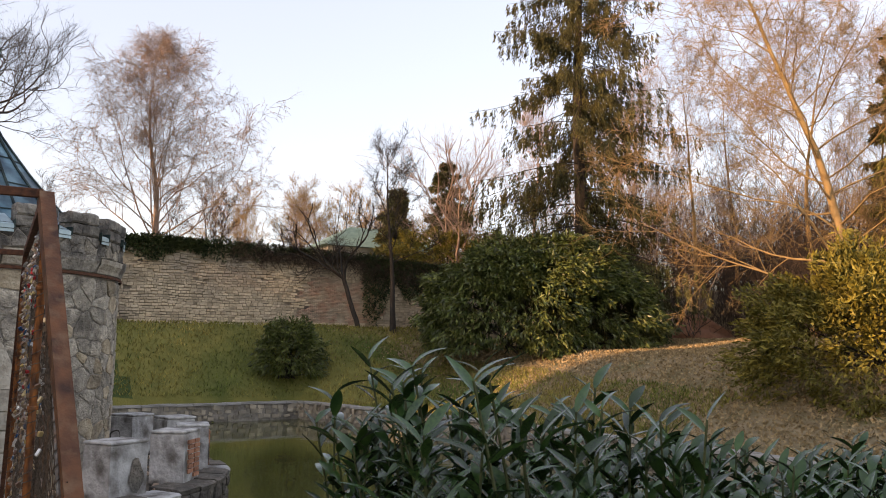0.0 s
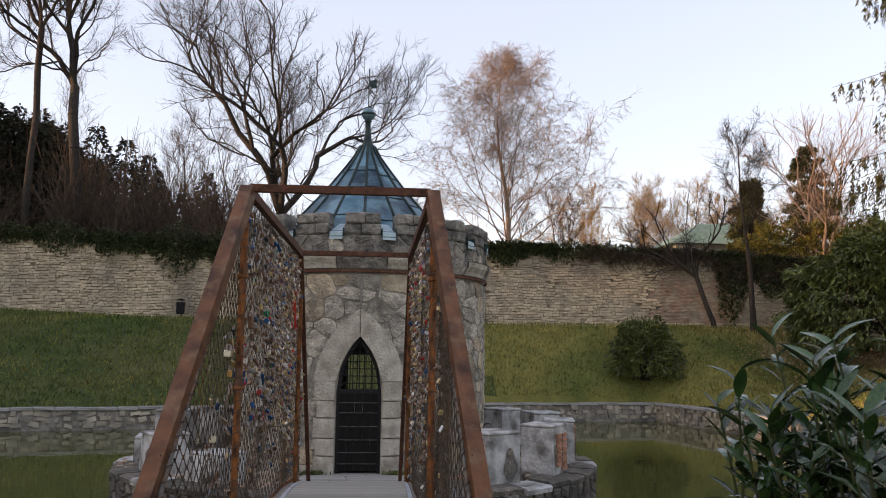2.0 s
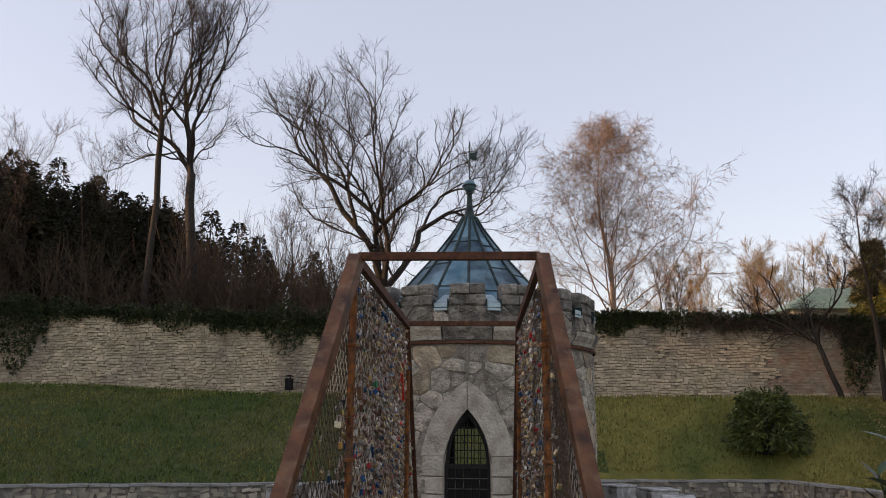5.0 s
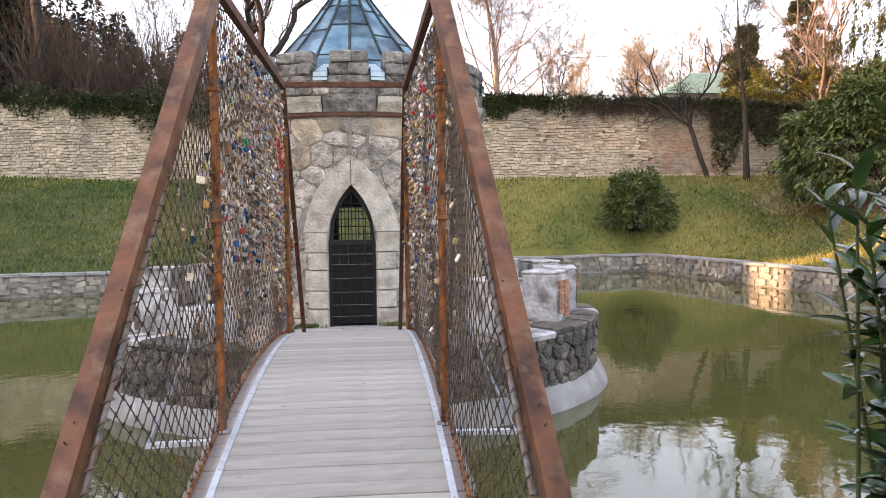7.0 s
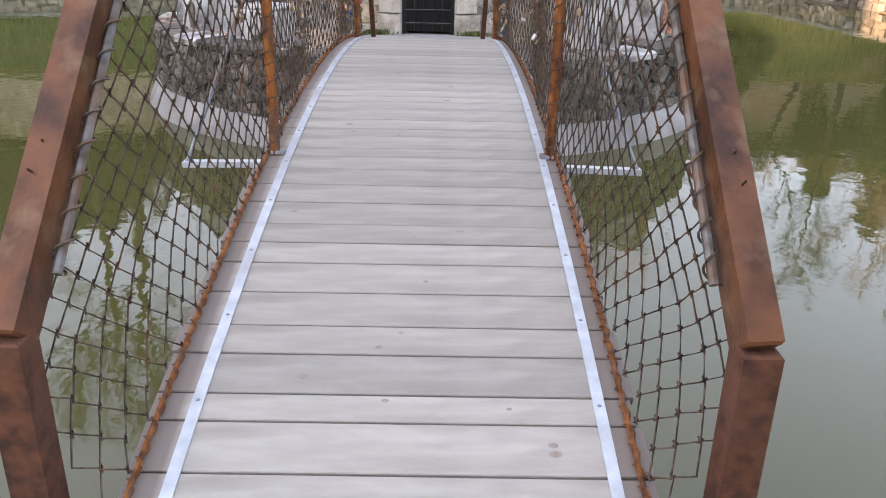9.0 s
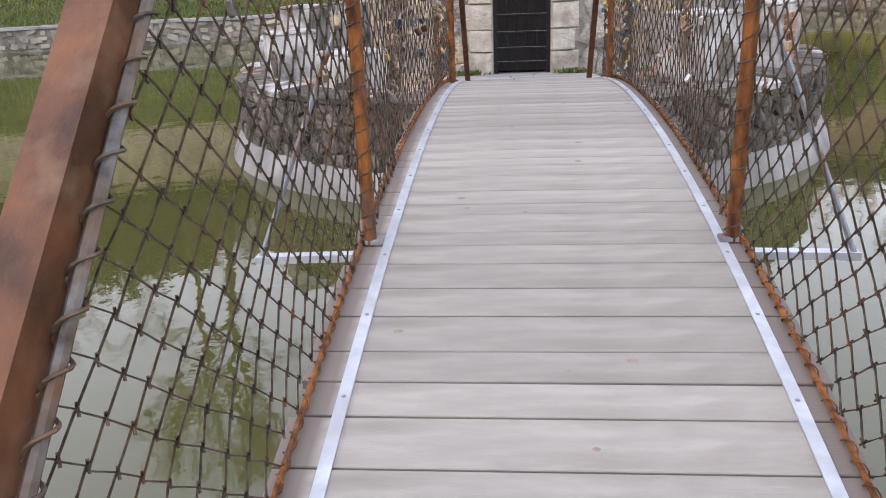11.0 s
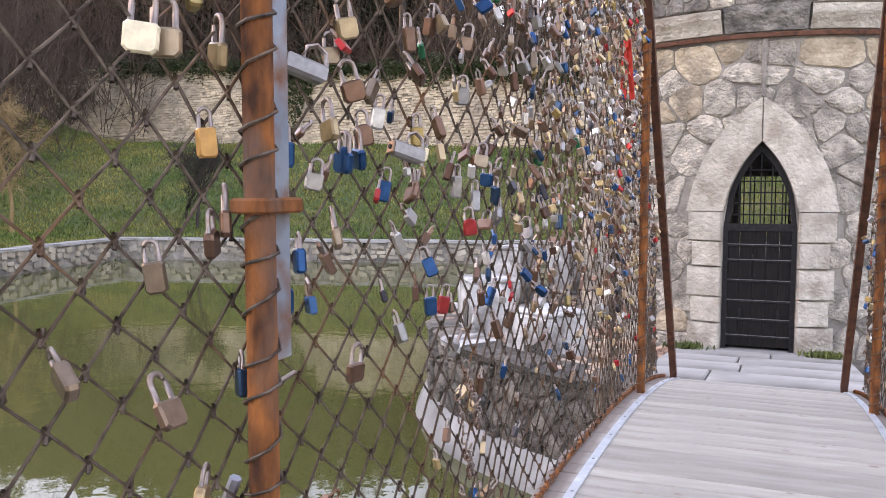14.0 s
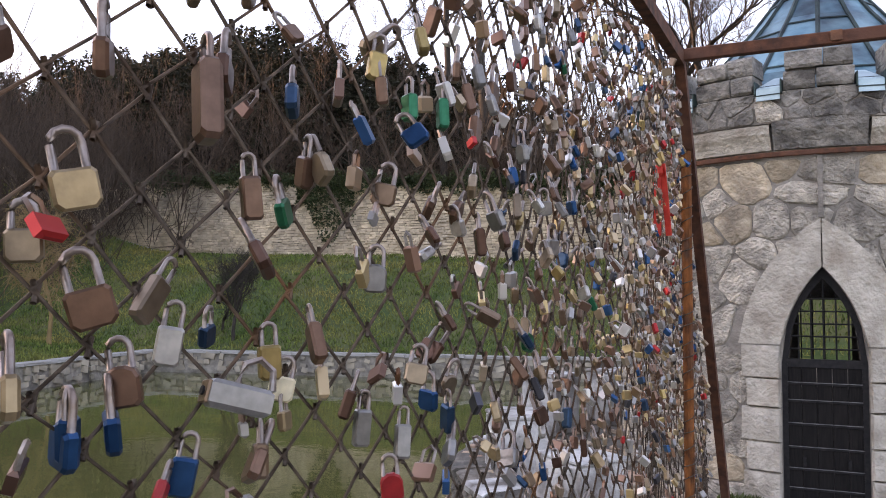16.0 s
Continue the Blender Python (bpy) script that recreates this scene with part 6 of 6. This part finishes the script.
def ivy(x0, x1, drop, n, top=0.35):
    x = ri.uniform(x0, x1, n)
    tz = np.interp(x, [-62, -38, -30, -22, -11, 0, 9, 19, 27], [10.6, 10.2, 9.6, 9.1, 8.6, 8.7, 9.05, 8.9, 8.5])
    prof = np.abs(np.sin(0.9 * x) * np.cos(0.37 * x + 1)) * 0.7 + 0.3
    z = tz + top * ri.uniform(-0.3, 1, n) * prof - drop * prof * ri.uniform(0, 1, n) ** 1.6
    P.append(np.stack([x, WALL_Y - 0.12 - 0.2 * ri.uniform(0, 1, n), z], 1))
    D.append(np.tile([0, -0.7, 0.2], (n, 1)))


ivy(-60, 27, 0.5, 4500)
ivy(-32, -27.5, 4.8, 2600)
ivy(-17, -9, 2.0, 4200, 1.5)
ivy(-30, -17, 0.9, 3500, 1.2)
ivy(-45, -30, 1.0, 3000, 1.3)
ivy(6.5, 11.5, 2.0, 2600, 0.6)
ivy(9, 15, 1.3, 1500, 0.5)
ivy(22, 28, 4.6, 4200)
ivy(15, 24, 0.5, 900)
tagged(part("ivy", leaves("ivy", np.concatenate(P), np.concatenate(D), 0.2, 0.14, IVY, 0.2, 0.5, 0.7, 5), IVY), "dark ivy hanging over the top of the wall", "ivy", kind="stuff")
A, B = [], []
for k in range(1500):
    x = ri.uniform(13, 28)
    p = np.array([x, WALL_Y - 0.25, wall_top(x) + ri.uniform(-0.5, 0.4)])
    for j in range(3):
        q = p + ri.normal(0, 0.22, 3) * [1.3, 0.5, 0.6] + [0, 0, -0.45 if x > 22 else -0.25]
        A.append(p), B.append(q)
        p = q
tagged(part("bare_creeper", sticks("bare_creeper", A, B, [0.012] * len(A), [0.009] * len(A), BROWNTWIG), BROWNTWIG), "tangled bare creeper stems over the wall", "creeper", kind="stuff")

# grass and fallen leaves
n = 170000
x, y = ri.uniform(-62, 25, n), ri.uniform(6, 34, n)
d = shore_distance(x, y)
k = d > 0.35
x, y = x[k], y[k]
# blades to the right take the colour with sunlight in it
east = x + 3 * ri.normal(size=len(x)) > 3.0
for pick, blade, words in ((~east, GRASSBLADE, "short green winter grass on the bank"), (east, SUNBLADE, "short winter grass on the bank, coloured yellow for low sunlight")):
    xx, yy = x[pick], y[pick]
    tagged(part("grass", leaves("grass", np.stack([xx, yy, height(xx, yy)], 1), np.tile([0, 0, 1.0], (len(xx), 1)), 0.22, 0.055, blade, 0.1, 0, 0.45, 8), blade), words, "grass", kind="stuff")
n = 110000
x, y = ri.uniform(14.5, 44, n), ri.uniform(-10, 33, n)
k = (shore_distance(x, y) > 0.35) & ((x + 2 * ri.normal(size=n) > 21.5) | (y + ri.normal(size=n) < 14))
x, y = x[k], y[k]
tagged(part("fallen_leaves", leaves("fallen_leaves", np.stack([x, y, height(x, y) + 0.02], 1), np.tile([0, 0, 0.15], (len(x), 1)), 0.14, 0.1, LITTERLEAF, 0.15, 0, 0.7, 9), LITTERLEAF), "brown fallen leaves on the slope", "leaves", kind="stuff")

# soil heap and a broken piece of wall at the far end of the lawn
hz = ground_z(50, 31)
sh = Bag()
for j in range(9):
    for i in range(24):
        a, f = 2 * math.pi * i / 24, j / 8
        rr = 2.6 * (1 - f) ** 0.8 * (1 + 0.15 * math.sin(3 * a + j))
        sh.v.append((48.0 + 1.5 * rr * math.cos(a), 31 + rr * math.sin(a), hz - 0.2 + 2.2 * f + 0.12 * math.sin(5 * a + 2 * j)))
sh.f = [(j * 24 + i, j * 24 + (i + 1) % 24, (j + 1) * 24 + (i + 1) % 24, (j + 1) * 24 + i) for j in range(8) for i in range(24)]
tagged(part("soil_mound", sh, SOIL, None, "", True), "heap of red-brown soil at the edge of the lawn", "soil mound")
rwall = empty("wall_east", "pale ruined park wall behind the lawn", "wall", kind="structure", at=(0, 0, 0))
part("core", Bag().box((48, 36.6, ground_z(48, 35.5) + 1.5), (28, 0.6, 6.0), None, 0.05), WALLSTONE, rwall)

# house with a green roof behind the wall
house = empty("house", "low house with a green hipped roof behind the wall", "house", at=(34.5, 63, 10.2))
part("wall", Bag().box((0, 0, 0.8), (13, 8, 3.4), None, 0.03), HOUSEWALL, house)
part("roof", Bag().add([(-7.2, -4.7, 2.45), (7.2, -4.7, 2.45), (7.2, 4.7, 2.45), (-7.2, 4.7, 2.45), (-2.6, 0, 5.1), (2.6, 0, 5.1)], [(0, 1, 5, 4), (1, 2, 5), (2, 3, 4, 5), (3, 0, 4), (3, 2, 1, 0)]), ROOFGREEN, house, "green sheet metal hipped roof")
for x in (-4.5, -1.5, 1.5, 4.5):
    w = part("window", Bag().box((x, -4.03, 1.3), (1.1, 0.1, 1.3), None, 0.02), PLASTER, house)
    part("pane", Bag().box((x, -4.09, 1.3), (0.9, 0.03, 1.1), None, 0.005), GLASSDK, w)

# ---- the laurel beside the bridge ----
rb = random.Random(4)
laurel = empty("laurel_shrub", "glossy dark green cherry laurel shrub beside the bridge", "shrub", at=(0, 0, 0))


def leaf_mesh(k):
    """A long laurel leaf, folded along its rib and curved back."""
    b = Bag()
    n = 6
    for i in range(n + 1):
        t = i / n
        w = 0.175 * math.sin(math.pi * min(t * 0.92 + 0.05, 1)) ** 0.8 * (1 - 0.15 * t)
        zc = -0.22 * k * t * t
        b.v += [(-w, t, zc + 0.28 * w), (0, t, zc), (w, t, zc + 0.28 * w)]
    b.f = [(3 * i + j, 3 * i + j + 1, 3 * i + j + 4, 3 * i + j + 3) for i in range(n) for j in range(2)]
    return b


LEAVES = [leaf_mesh(k) for k in (0.4, 1.2, 2.1)]
LEAF_ME = [b.mesh("leaf", True) for b in LEAVES]
for me in LEAF_ME:
    me.materials.append(LEAFPC)
stems, spots = Bag(), []
for s in range(430):
    bx = rb.uniform(1.8, 6.6)
    by = -12.0 + rb.uniform(-0.75, 0.8) + 0.05 * (bx - 3)
    topz = float(np.interp(bx, [1.6, 1.75, 2.05, 2.6, 3.3, 4.0, 6.6], [1.5, 1.9, 2.2, 2.08, 1.84, 1.68, 1.56])) + 0.05 * math.sin(7.1 * bx) - 0.6 * rb.random() + (0.24 if rb.random() < 0.06 else 0.06)
    leanx, leany = rb.uniform(-0.25, 0.25) - (0.2 if bx < 2.2 else 0), rb.uniform(-0.25, 0.2)
    p0 = Vector((bx - leanx, by - leany, 0.2))
    p1 = Vector((bx - leanx * 0.5, by - leany * 0.5, 0.2 + (topz - 0.2) * 0.55))
    p2 = Vector((bx, by, topz))
    path = [p0 * (1 - t) ** 2 + p1 * 2 * t * (1 - t) + p2 * t * t for t in [i / 7 for i in range(8)]]
    stems.tube(path, [0.011 - 0.0009 * i for i in range(8)], 5)
    axis_ = (p2 - p1).normalized()
    n_l = rb.randrange(20, 30)
    for k in range(n_l):
        f = k / n_l
        t = 1 - 0.82 * f**1.1
        at = p0 * (1 - t) ** 2 + p1 * 2 * t * (1 - t) + p2 * t * t
        a = 2.4 * k + rb.uniform(-0.4, 0.4)
        up_ = 1.25 - 1.5 * f + rb.uniform(-0.25, 0.25)
        d = Vector((math.cos(a), math.sin(a), up_)).normalized()
        m = d.to_track_quat("Y", "Z").to_matrix().to_4x4()
        spots.append((Matrix.Translation(at) @ m @ Matrix.Rotation(rb.uniform(-0.5, 0.5), 4, "Y") @ Matrix.Scale(rb.uniform(0.12, 0.185), 4), rb.randrange(3)))
tagged(part("stemwork", stems, LEAFSTEM, laurel), kind="stuff")
spots.sort(key=lambda s: s[0].translation.y + 0.8 * s[0].translation.x - 0.5 * s[0].translation.z)
restl = Bag()
for i, (m, k) in enumerate(spots):
    if i < 300:
        part("leaf", LEAF_ME[k], LEAFPC, laurel).matrix_local = m
    else:
        restl.add([m @ Vector(v) for v in LEAVES[k].v], LEAVES[k].f)
tagged(part("leaves", restl, LEAFDK, laurel, "", True), kind="stuff")
